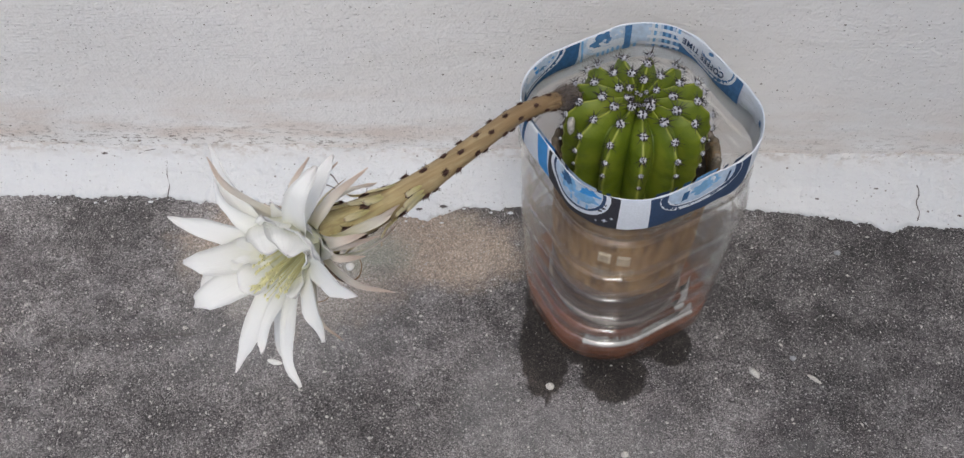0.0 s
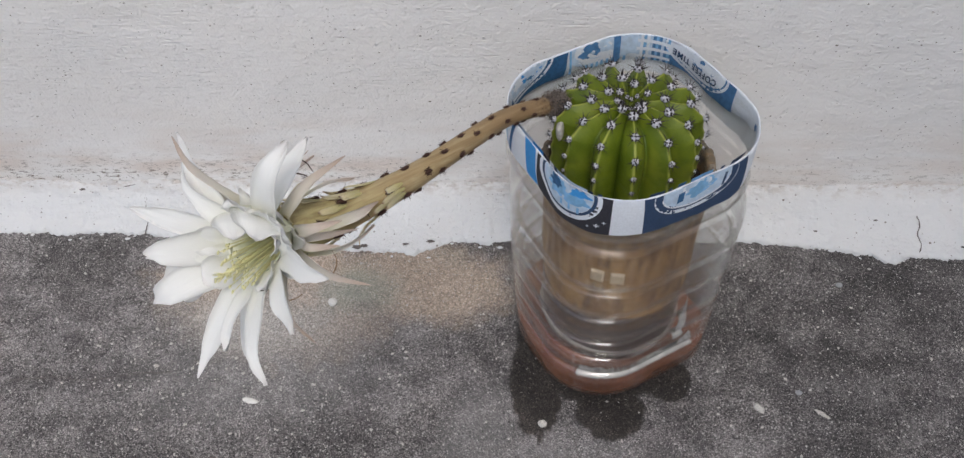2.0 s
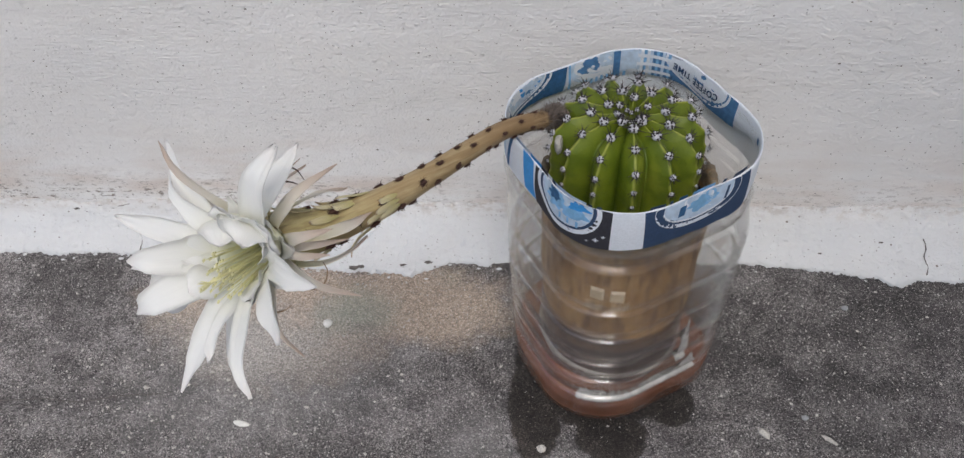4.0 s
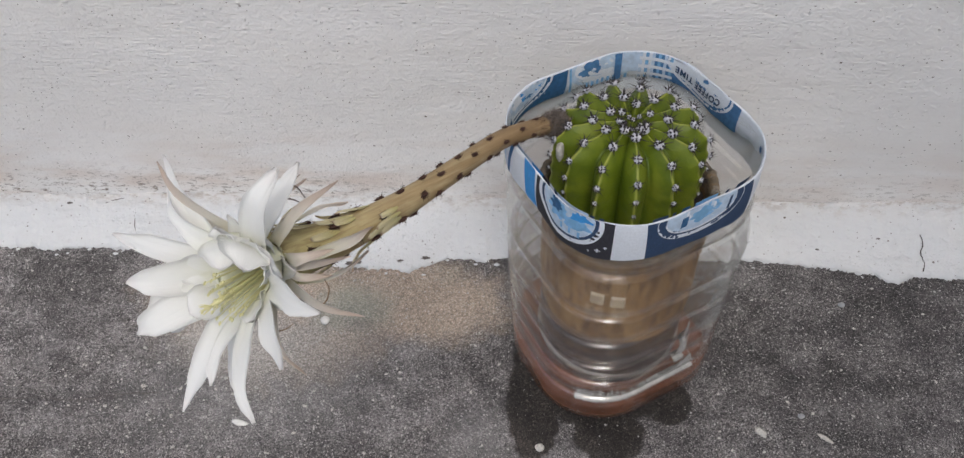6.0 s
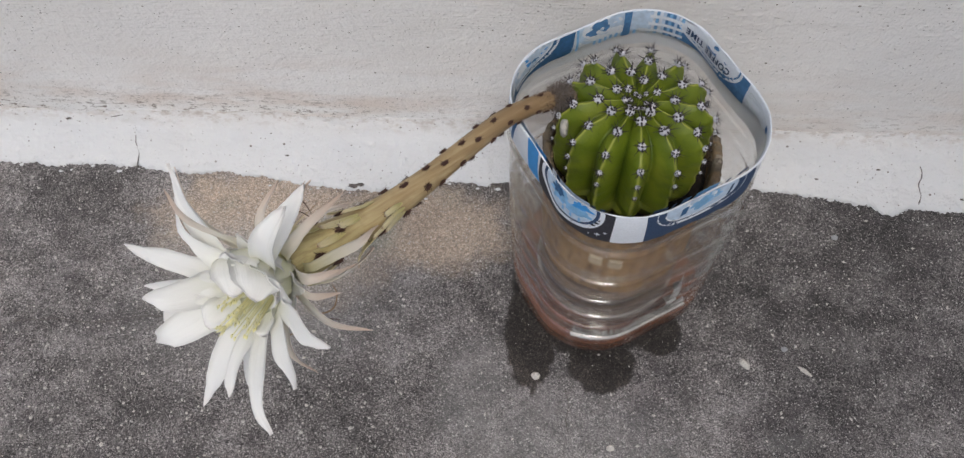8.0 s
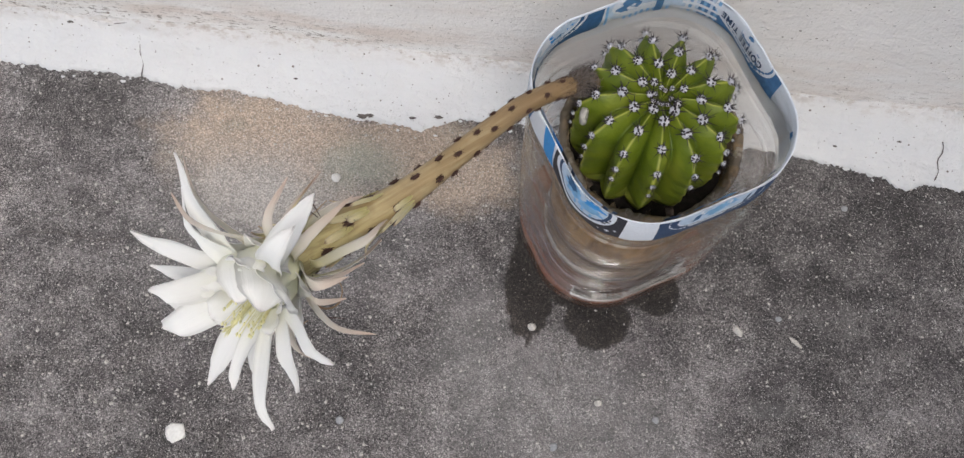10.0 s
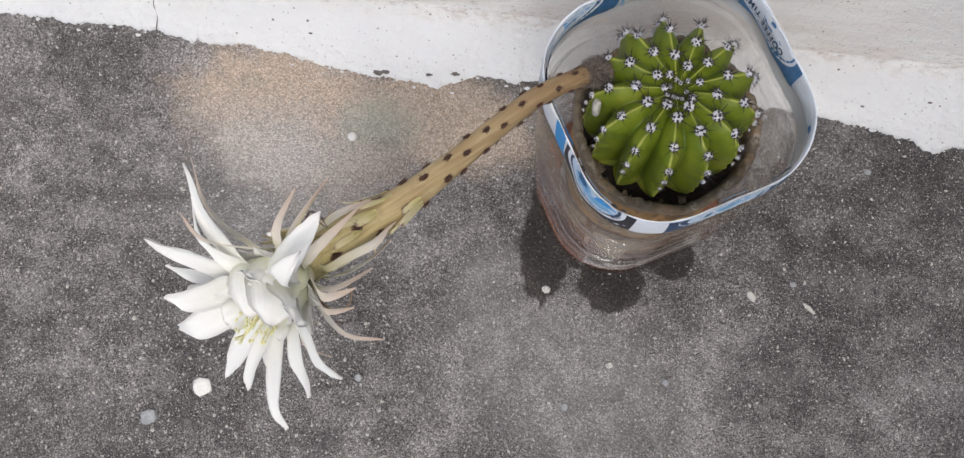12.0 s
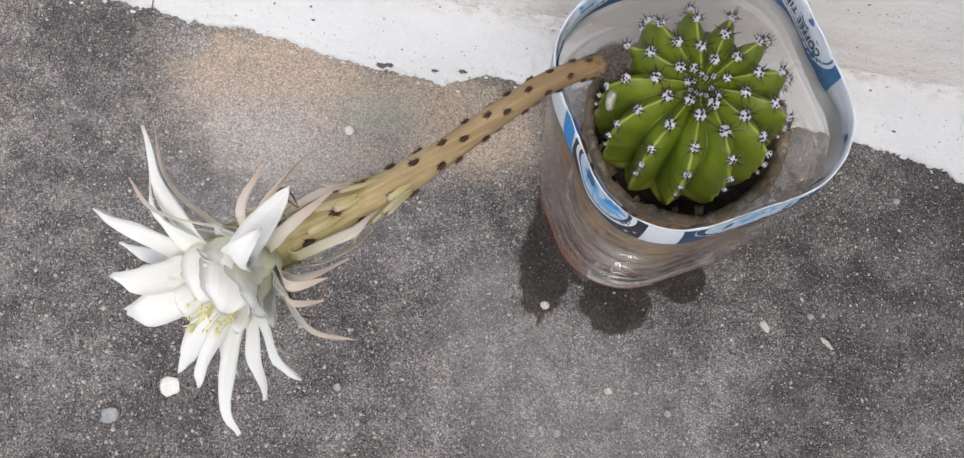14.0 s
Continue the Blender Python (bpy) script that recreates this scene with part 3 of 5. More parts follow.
build_wall()
build_skirting()
build_marks()
build_splashes()

# ---- bottle ----
BC, TURNED = Vector((0.0515, 0.0930, 0.0)), radians(30)
E1, E2 = Vector((math.cos(TURNED), math.sin(TURNED), 0)), Vector((-math.sin(TURNED), math.cos(TURNED), 0))


def on_square(s, h, r):
    """Point and outward normal of a rounded square of half side h; s runs 0 to 1 from the corner towards the viewer, counter-clockwise."""
    k, f = int(s % 1 * 4) % 4, (s % 1 * 4) % 1
    arc, straight = r * math.pi / 4, 2 * (h - r)
    d = f * (2 * arc + straight)
    if d < arc:
        w = -135 + math.degrees(d / r) if r else -135
        x, y, nx, ny = -(h - r), -(h - r), math.cos(radians(w)), math.sin(radians(w))
    elif d < arc + straight:
        x, y, nx, ny = -(h - r) + d - arc, -(h - r), 0, -1
    else:
        w = -90 + math.degrees((d - arc - straight) / r)
        x, y, nx, ny = h - r, -(h - r), math.cos(radians(w)), math.sin(radians(w))
    if d < arc or d >= arc + straight:
        x, y = x + nx * r, y + ny * r
    else:
        y -= r
    c, q = ((1, 0), (0, 1), (-1, 0), (0, -1))[k]
    x, y, nx, ny = x * c - y * q, x * q + y * c, nx * c - ny * q, nx * q + ny * c
    return BC + E1 * x + E2 * y, E1 * nx + E2 * ny


def groove(z, z0, w, depth):
    return -depth * math.exp(-((z - z0) / w) ** 2)


def bottle_size(z, ribs=1.0):
    """Half side and corner radius of the bottle at the height z."""
    h, r = 0.0700, 0.048
    if z < 0.020:
        f = 1 - z / 0.020
        h -= 0.0085 * f ** 2.2
    r += 0.012 * max(0, 1 - z / 0.12)
    for z0, w, d in ((0.049, 0.0024, 0.0048), (0.074, 0.0022, 0.0050), (0.098, 0.0022, 0.0050), (0.129, 0.0022, 0.0050), (0.160, 0.0022, 0.0048), (0.205, 0.0030, 0.0034)):
        h += groove(z, z0, w, d) * ribs
    h += 0.0019 * math.exp(-((z - 0.2180) / 0.0036) ** 2)
    return h, min(r, h - 0.002)


def bottle_point(s, z, inset, ribs=1.0):
    """Point on the bottle's wall; its right-hand corner is sharper below the rim."""
    h, r = bottle_size(z, ribs)
    low = min(1.0, max(0.0, (0.226 - z) / 0.045))
    low = low * low * (3 - 2 * low)
    r += (0.029 - r) * low * math.exp(-((s % 1 - 0.25) / 0.105) ** 4)
    return on_square(s, h - inset, r - inset)


def rim_z(s):
    return 0.2605 + 0.0010 * math.cos(2 * math.pi * s)


def build_bottle():
    bottle = new("plastic_bottle")
    bottle.location = (BC.x, BC.y, 0)
    inv = Matrix.Translation(-Vector(bottle.location))
    ns, zs = 240, [0.0012 + 0.25192 * i / 520 for i in range(521)]

    def quilt(s, z):
        """Raised lines that cross in diamonds beside the bottle's left and right corners."""
        far = max(math.exp(-((s - 0.815) / 0.075) ** 4), 0.7 * math.exp(-((s - 0.215) / 0.04) ** 4)) * math.exp(-((z - 0.165) / 0.055) ** 6)
        if far < 0.02:
            return 0.0
        u, pitch = s * 0.49, 0.017
        near = min(abs(((u + 0.8 * z) / pitch) % 1 - 0.5), abs(((u - 0.8 * z) / pitch) % 1 - 0.5)) * pitch
        return 0.0009 * far * math.exp(-(near / 0.0014) ** 2)

    def wall_ring(inset):
        vs = []
        for i in range(ns):
            s = i / ns
            for z in zs:
                zz = z * (rim_z(s) - 0.004) / 0.2532
                p, n = bottle_point(s, z, inset - quilt(s, z), 1 - 0.8 * math.exp(-((s - 0.48) / 0.20) ** 4))
                vs.append(inv @ Vector((p.x, p.y, zz)))
        return vs
    outer, inner = wall_ring(0.0), wall_ring(0.0007)
    nz = len(zs)
    fs = grid_faces(ns, nz, True)
    o = len(outer)
    fs += [tuple(o + q for q in reversed(f)) for f in grid_faces(ns, nz, True)]
    for i in range(ns):
        j = (i + 1) % ns
        fs.append((i * nz + nz - 1, j * nz + nz - 1, o + j * nz + nz - 1, o + i * nz + nz - 1))
    fs.append(tuple(i * nz for i in range(ns - 1, -1, -1)))
    me = mesh_of("bottle_shell", outer + inner, fs, PET)
    part("bottle_shell", me, bottle, "clear ribbed plastic with lime film").visible_shadow = False

    # the cloth strip folded over the cut rim
    def band_at(s, v, side, lift=0.0):
        """v: 0 at the strip's lower hem, 1 at the fold; side +1 outside, -1 inside."""
        h, r = 0.0704, 0.048
        off = (0.0002 + lift) * side
        p, n = on_square(s, h + off, r + off)
        low = rim_z(s) - 0.032 + 0.0012 * math.sin(31 * s) + (0 if side > 0 else 0.0115 + 0.0095 * math.exp(-((s % 1 - 0.225) / 0.085) ** 2))
        z = low + (rim_z(s) + 0.0005 - low) * v
        p = p + n * (0.0009 * side * math.sin(v * 3.1) + 0.0006 * noise.noise(Vector((s * 40, v * 2, side))))
        return inv @ Vector((p.x, p.y, z))

    nb = 200
    vs = []
    loop = [(v, 1) for v in np.linspace(0, 1, 9)] + [(v, -1) for v in np.linspace(1, 0, 9)]
    for i in range(nb):
        for v, side in loop:
            vs.append(band_at(i / nb, v, side))
    band = part("rim_band", mesh_of("rim_band", vs, grid_faces(nb, len(loop), True), CLOTH), bottle, "white and blue printed cloth tape folded over the cut rim")
    tall_in = 0.0205
    q_per = 4 * (2 * (0.0702 - 0.048) + math.pi * 0.048 / 2)
    tall = 0.032
    layer = [0]

    def put(pts, faces, side, material, name):
        layer[0] += 1
        lift = 0.00012 + 0.00002 * layer[0]
        part(name, mesh_of(name, [band_at(s, min(0.999, max(0.002, v)), side, lift) for s, v in pts], faces, material), band)

    def box(s0, s1, v0, v1, side, material, name="print_patch", slant=0.0):
        nu = max(2, int((s1 - s0) * q_per / 0.002))
        pts = [(s0 + (s1 - s0) * i / nu + slant * (v0 + (v1 - v0) * j / 8), v0 + (v1 - v0) * j / 8) for i in range(nu + 1) for j in range(9)]
        put(pts, grid_faces(nu + 1, 9), side, material, name)

    def oval(s0, v0, a, b, side, material, name="print_oval", inner_r=0.0, wob=0.0):
        """An ellipse a x b metres (half axes), or a ring of it."""
        n, rings = 40, 6
        pts = []
        for i in range(n):
            w = 2 * math.pi * i / n
            k = 1 + wob * noise.noise(Vector((math.cos(w) * 2 + s0 * 50, math.sin(w) * 2, 0)))
            for j in range(rings):
                f = inner_r + (1 - inner_r) * j / (rings - 1)
                pts.append((s0 + a * k * f * math.cos(w) / q_per, v0 + b * k * f * math.sin(w) / (tall if side > 0 else 0.026)))
        put(pts, grid_faces(n, rings, True), side, material, name)

    # outside, facing the viewer
    box(0.885, 1.010, 0.0, 1.0, 1, BLACK)
    box(0.858, 0.885, 0.05, 1.0, 1, BRIGHT, slant=-0.006)
    box(0.76, 0.80, 0.1, 0.6, 1, PALE)
    box(0.80, 0.808, 0.0, 1.0, 1, SLATE, slant=0.02)
    oval(0.945, 0.86, 0.0255, 0.0225, 1, CLOTH)
    oval(0.945, 0.88, 0.0225, 0.0195, 1, NAVY, inner_r=0.90)
    oval(0.945, 0.88, 0.0200, 0.0172, 1, PALE)
    oval(0.935, 0.78, 0.0075, 0.0065, 1, SKYBLUE, wob=0.6)
    oval(0.930, 0.86, 0.0050, 0.0040, 1, SLATE, wob=0.6)
    oval(0.962, 0.72, 0.0085, 0.0048, 1, SKYBLUE, wob=0.6)
    oval(0.967, 0.90, 0.0060, 0.0030, 1, BRIGHT, wob=0.7)
    for i in range(5):
        box(0.940 + 0.0065 * i, 0.9435 + 0.0065 * i, 0.40, 0.55, 1, PALE if i % 2 else SKYBLUE)
    for s, v, k in ((0.993, 0.25, 1.0), (1.002, 0.36, 0.7), (0.982, 0.18, 0.5)):
        box(s - 0.0035 * k, s + 0.0035 * k, v - 0.014 * k, v + 0.014 * k, 1, CLOTH, "print_star")
        box(s - 0.0008 * k, s + 0.0008 * k, v - 0.055 * k, v + 0.055 * k, 1, CLOTH, "print_star")
    box(0.010, 0.051, 0.0, 1.0, 1, CLOTH)
    box(0.051, 0.205, 0.0, 1.0, 1, NAVY, slant=-0.004)
    oval(0.122, 0.88, 0.0300, 0.0190, 1, CLOTH)
    oval(0.122, 0.90, 0.0275, 0.0165, 1, NAVY, inner_r=0.92)
    oval(0.122, 0.92, 0.0245, 0.0142, 1, PALE)
    oval(0.124, 0.78, 0.0095, 0.0055, 1, SKYBLUE, wob=0.6)
    oval(0.135, 0.86, 0.0060, 0.0040, 1, SKYBLUE, wob=0.6)
    box(0.087, 0.097, 0.62, 0.86, 1, SLATE, slant=0.008)
    box(0.152, 0.156, 0.62, 0.92, 1, NAVY, slant=0.012)
    # inside, seen across the opening
    oval(0.268, 0.55, 0.0028, 0.0052, -1, FADED, wob=0.6)
    box(0.336, 0.500, 0.0, 1.0, -1, FADED)
    oval(0.415, 0.90, 0.0305, 0.0215, -1, CLOTH)
    oval(0.415, 0.92, 0.0285, 0.0195, -1, FADED, inner_r=0.95)
    for i in range(6):
        box(0.470 + 0.009 * i, 0.4745 + 0.009 * i, 0.0, 1.0, -1, PALE if i % 2 else SKYBLUE)
    for i in range(3):
        box(0.468, 0.53, 0.12 + 0.3 * i, 0.24 + 0.3 * i, -1, CLOTH)
    oval(0.575, 0.70, 0.0270, 0.0180, -1, PALE)
    oval(0.575, 0.72, 0.0240, 0.0155, -1, CLOTH)
    oval(0.595, 0.72, 0.0085, 0.0070, -1, FADED, wob=0.6)
    oval(0.560, 0.80, 0.0100, 0.0065, -1, PALE, wob=0.6)
    for i in range(8):
        box(0.535 + 0.009 * i, 0.5395 + 0.009 * i, 0.0, 0.20, -1, SKYBLUE)
    for i in range(4):
        box(0.628 + 0.008 * i, 0.632 + 0.008 * i, 0.0, 1.0, -1, PALE if i % 2 else SKYBLUE)
    box(0.640, 0.676, 0.0, 1.0, -1, SLATE, slant=-0.006)
    box(0.674, 0.800, 0.0, 0.55, -1, SLATE)
    oval(0.722, 1.02, 0.0300, 0.0215, -1, CLOTH)
    oval(0.722, 1.04, 0.0275, 0.0195, -1, SLATE, inner_r=0.92)
    oval(0.722, 1.06, 0.0240, 0.0165, -1, PALE)
    oval(0.712, 0.80, 0.0060, 0.0042, -1, BRIGHT, wob=0.8)
    oval(0.704, 0.72, 0.0040, 0.0030, -1, FADED, wob=0.8)
    oval(0.688, 0.86, 0.0044, 0.0030, -1, BRIGHT, wob=0.8)
    oval(0.735, 0.86, 0.0070, 0.0040, -1, CLOTH, wob=0.7)
    box(0.750, 0.785, 0.0, 0.7, -1, SLATE, slant=0.012)
    oval(0.700, 0.86, 0.0090, 0.0040, -1, PALE, wob=0.6)
    box(0.520, 0.545, 0.30, 1.0, -1, PALE)
    box(0.545, 0.556, 0.0, 1.0, -1, FADED)
    # the print carries on over the fold at the front
    for s0, s1, mat_ in ((0.790, 0.858, PALE), (0.858, 0.885, BRIGHT), (0.885, 0.902, BLACK), (0.902, 0.912, CLOTH), (0.912, 0.920, NAVY), (0.920, 0.972, PALE), (0.932, 0.958, SKYBLUE), (0.974, 0.980, NAVY), (0.986, 0.992, NAVY),
                         (0.051, 0.072, NAVY), (0.078, 0.083, NAVY), (0.092, 0.104, SLATE), (0.112, 0.146, SKYBLUE), (0.158, 0.164, NAVY), (0.176, 0.206, NAVY)):
        box(s0, s1, 0.62, 1.0, -1, mat_, slant=0.004)
    # the words printed on the strip, upside down along the inside
    font = bpy.data.curves.new("band_words", "FONT")
    font.body, font.size, font.space_character, font.offset = "COFFEE TIME", 0.0066, 1.16, 0.00022
    tmp = new("band_words", font)
    word = bpy.data.meshes.new_from_object(tmp.evaluated_get(bpy.context.evaluated_depsgraph_get()))
    bpy.data.objects.remove(tmp)
    bm = bmesh.new()
    bm.from_mesh(word)
    bmesh.ops.subdivide_edges(bm, edges=bm.edges[:], cuts=1)
    bmesh.ops.triangulate(bm, faces=bm.faces[:])
    for v in bm.verts:
        s = 0.372 + v.co.x / q_per
        arch = 0.004 * ((s - 0.415) / 0.045) ** 2
        v.co = band_at(s, min(0.97, 0.66 + (arch * 0.6 - v.co.y) / tall_in), -1, 0.0020)
    bm.to_mesh(word)
    bm.free()
    word.materials.append(NAVY)
    part("printed_words", word, band, "dark blue printed words COFFEE TIME")

    # lime crust left on the inside near the water line
    def crust(s0, s1, low, high, n, sd):
        """A ragged sheet on the wall's inside; high gives its height at places along it."""
        pts, k = [], 7
        for i in range(n):
            f = i / (n - 1)
            s = s0 + (s1 - s0) * f
            top = float(np.interp(f, [h[0] for h in high], [h[1] for h in high])) * (1 + 0.45 * noise.noise(Vector((s * 190, sd, 0))) + 0.25 * noise.noise(Vector((s * 620, sd, 3))))
            base = low + 0.0016 * noise.noise(Vector((s * 150, sd, 8)))
            for j in range(k):
                z = base + max(0.0004, top) * j / (k - 1)
                p, q = bottle_point(s, z, 0.0016)
                pts.append(inv @ Vector((p.x, p.y, z)))
        part("lime_crust", mesh_of("lime_crust", pts, grid_faces(n, k), LIME), bottle, "flaking white lime crust")

    crust(0.985, 1.205, 0.0425, [(0, 0.004), (0.05, 0.019), (0.13, 0.015), (0.2, 0.006), (0.45, 0.0045), (0.7, 0.007), (0.85, 0.014), (0.93, 0.026), (1, 0.006)], 150, 1)
    crust(1.160, 1.178, 0.066, [(0, 0.012), (0.5, 0.060), (1, 0.010)], 24, 4)
    tagged(bottle, "cut-off clear ribbed plastic bottle with cloth-taped rim used as cover pot", "bottle")

    # water in the bottle's foot
    vs, n = [], 96
    zs2 = [0.0032, 0.006, 0.012, 0.020, 0.030, 0.037]
    for i in range(n):
        for z in zs2:
            p, q = bottle_point(i / n, z, 0.0016)
            vs.append((p.x, p.y, z))
    k = len(zs2)
    fs = grid_faces(n, k, True) + [tuple(i * k for i in range(n - 1, -1, -1)), tuple(i * k + k - 1 for i in range(n))]
    tagged(new("muddy_water", mesh_of("muddy_water", vs, fs, WATER)), "reddish brown muddy water standing in the plastic bottle", "water")


build_bottle()

# ---- inner pot, soil ----
PC = Vector((0.0545, 0.0905, 0.0))


def lathe(name, profile, material, n=72, uneven=0.0, flute=0.0):
    vs = []
    for i in range(n):
        w = 2 * math.pi * i / n
        for k, (r, z) in enumerate(profile):
            rr = r * (1 + uneven * noise.noise(Vector((math.cos(w) * 2.2, math.sin(w) * 2.2, z * 30))) + flute * math.cos(w * 36) * (0.13 < z < 0.2))
            top = 0
            if uneven and z > 0.2:
                top = (0.005 + 0.005 * max(0, -math.cos(w))) * noise.noise(Vector((math.cos(w) * 3, math.sin(w) * 3, 5)))
                top += 0.0045 * noise.noise(Vector((math.cos(w) * 11, math.sin(w) * 11, 2))) + 0.0013 * noise.noise(Vector((math.cos(w) * 34, math.sin(w) * 34, z * 200)))
                rr += 0.0008 * noise.noise(Vector((math.cos(w) * 26, math.sin(w) * 26, z * 300)))
            vs.append((rr * math.cos(w), rr * math.sin(w), z + top))
    return mesh_of(name, vs, grid_faces(n, len(profile), True), material)


def build_pot():
    pot = new("plant_pot")
    pot.location = PC
    part("pot_wall", lathe("pot_wall", [(0.0555, 0.104), (0.0562, 0.116), (0.0562, 0.135), (0.0560, 0.150), (0.0562, 0.165), (0.0565, 0.180), (0.0568, 0.195), (0.0580, 0.204),
                                        (0.0588, 0.2110), (0.0565, 0.2140), (0.0535, 0.2125), (0.0522, 0.207), (0.0515, 0.190)], POT, n=240, uneven=0.035, flute=0.006), pot, "stained tan plastic, torn along its upper edge")
    part("pot_foot", lathe("pot_foot", [(0.0, 0.042), (0.0535, 0.042), (0.0545, 0.050), (0.0550, 0.075), (0.0555, 0.096), (0.0556, 0.1045), (0.0540, 0.1050)], LOWER), pot, "dark brown plastic")
    part("foot_ring", lathe("foot_ring", [(0.0545, 0.052), (0.0562, 0.0525), (0.0568, 0.054), (0.0562, 0.0565), (0.0549, 0.057)], plain("limed_plastic", (0.33, 0.30, 0.27), 0.5, 0.2)), pot, "pale limed ring")
    for i, deg in enumerate((-110, -96)):
        w = radians(deg)
        r = 0.0560
        n, t = Vector((math.cos(w), math.sin(w), 0)), Vector((-math.sin(w), math.cos(w), 0))
        vs = []
        for a, b, c in ((-1, -1, 0.001), (1, -1, 0.001), (1, 1, 0.001), (-1, 1, 0.001), (-0.75, -0.75, 0.0026), (0.75, -0.75, 0.0026), (0.75, 0.75, 0.0026), (-0.75, 0.75, 0.0026)):
            vs.append(n * (r + c) + t * a * 0.0048 + Vector((0, 0, 0.158 + b * 0.006)))
        part("embossed_square", mesh_of("embossed_square", vs, [(0, 1, 5, 4), (1, 2, 6, 5), (2, 3, 7, 6), (3, 0, 4, 7), (4, 5, 6, 7)], plain("cream_plastic", (0.60, 0.49, 0.33), 0.4, 0.15), smooth=False), pot, "cream embossed square")
    # torn layers peeling off the rim
    rnd = random.Random(14)
    peel = [plain("tan_peel", (0.36, 0.26, 0.15), 0.8, 0.7, 190, 0.004), plain("grey_brown_peel", (0.22, 0.17, 0.125), 0.85, 0.7, 190, 0.004)]
    for i in range(26):
        w0 = radians(rnd.choice((rnd.uniform(140, 275), rnd.uniform(140, 275), rnd.uniform(0, 360))))
        wide, tall, base = rnd.uniform(0.06, 0.20), rnd.uniform(0.004, 0.012), rnd.uniform(0.200, 0.207)
        rad, lean = rnd.uniform(0.0500, 0.0555), rnd.uniform(-0.004, 0.002)
        vs = []
        for lay in (0.0, 0.0007):
            for a in range(9):
                w = w0 + wide * (a / 8 - 0.5)
                top = tall * (0.75 + 0.9 * noise.noise(Vector((a * 0.9, i * 5.3, 0)))) * math.sin(math.pi * (0.12 + 0.76 * a / 8)) ** 0.5
                for b in range(5):
                    f = b / 4
                    q = rad + lay + lean * f * f + 0.0012 * noise.noise(Vector((a * 0.7, b * 0.8, i * 3.1)))
                    vs.append((q * math.cos(w), q * math.sin(w), base + top * f))
        fs = grid_faces(9, 5)
        fs = [tuple(reversed(f)) for f in fs] + [tuple(45 + k for k in f) for f in fs] + [(a * 5 + 4, a * 5 + 9, a * 5 + 54, a * 5 + 49) for a in range(8)]
        part("torn_flake", mesh_of("torn_flake", vs, fs, peel[i % 2]), pot, "torn tan flake of the pot's rim")
    tagged(pot, "tan stained plastic plant pot standing inside the bottle", "pot")
    # soil
    n, k = 60, 14
    vs = []
    for i in range(n):
        for j in range(k):
            w, r = 2 * math.pi * i / n, 0.0545 * j / (k - 1)
            z = 0.196 + 0.004 * noise.noise(Vector((r * 90 * math.cos(w), r * 90 * math.sin(w), 0))) + 0.002 * noise.noise(Vector((r * 300 * math.cos(w), r * 300 * math.sin(w), 4)))
            vs.append((PC.x + r * math.cos(w), PC.y + r * math.sin(w), z))
    tagged(new("soil", mesh_of("soil", vs, grid_faces(n, k, True), SOIL)), "black crumbly potting soil in the tan pot", "soil")


build_pot()

# ---- cactus ----
CC, LEAN_DEG = Vector((0.0500, 0.0890, 0.2198)), -2.0
RIBS, RAD, HIGH = 13, 0.0490, 0.0520
CM = Matrix.Translation(CC) @ pose(0, 0, 0, LEAN_DEG, 0, 0)
# distance from the crown to the first full areole of each rib, then the gaps down the rib
FIRST = [0.0185, 0.0125, 0.0095, 0.0205, 0.0115, 0.0210, 0.0130, 0.0185, 0.0095, 0.0140, 0.0085, 0.0205, 0.0130]
GAPS = (0.0158, 0.0142, 0.0125, 0.0118, 0.0115, 0.0110)


def profile(w):
    """Radius and height of a rib's crest at the angle w from the crown: flat above, tapered below."""
    sn, cs = math.sin(w), math.cos(w)
    high, p = (HIGH, 5.0) if cs > 0 else (0.044, 2.2)
    k = ((abs(sn) / RAD) ** p + (abs(cs) / high) ** p) ** (-1 / p)
    return k * sn, k * cs


ARC = [0.0]
for step in range(1, 401):
    (ra, za), (rb, zb) = profile((step - 1) / 400 * 2.45), profile(step / 400 * 2.45)
    ARC.append(ARC[-1] + math.hypot(rb - ra, zb - za))


def v_at(s):
    return float(np.interp(s, ARC, [i / 400 for i in range(401)]))


def areoles(rib):
    """Places down one rib, as distances from the crown."""
    out = [FIRST[rib]]
    for g in GAPS:
        out.append(out[-1] + g * (1 + 0.05 * math.sin(rib * 2.7 + g * 900)))
    return out


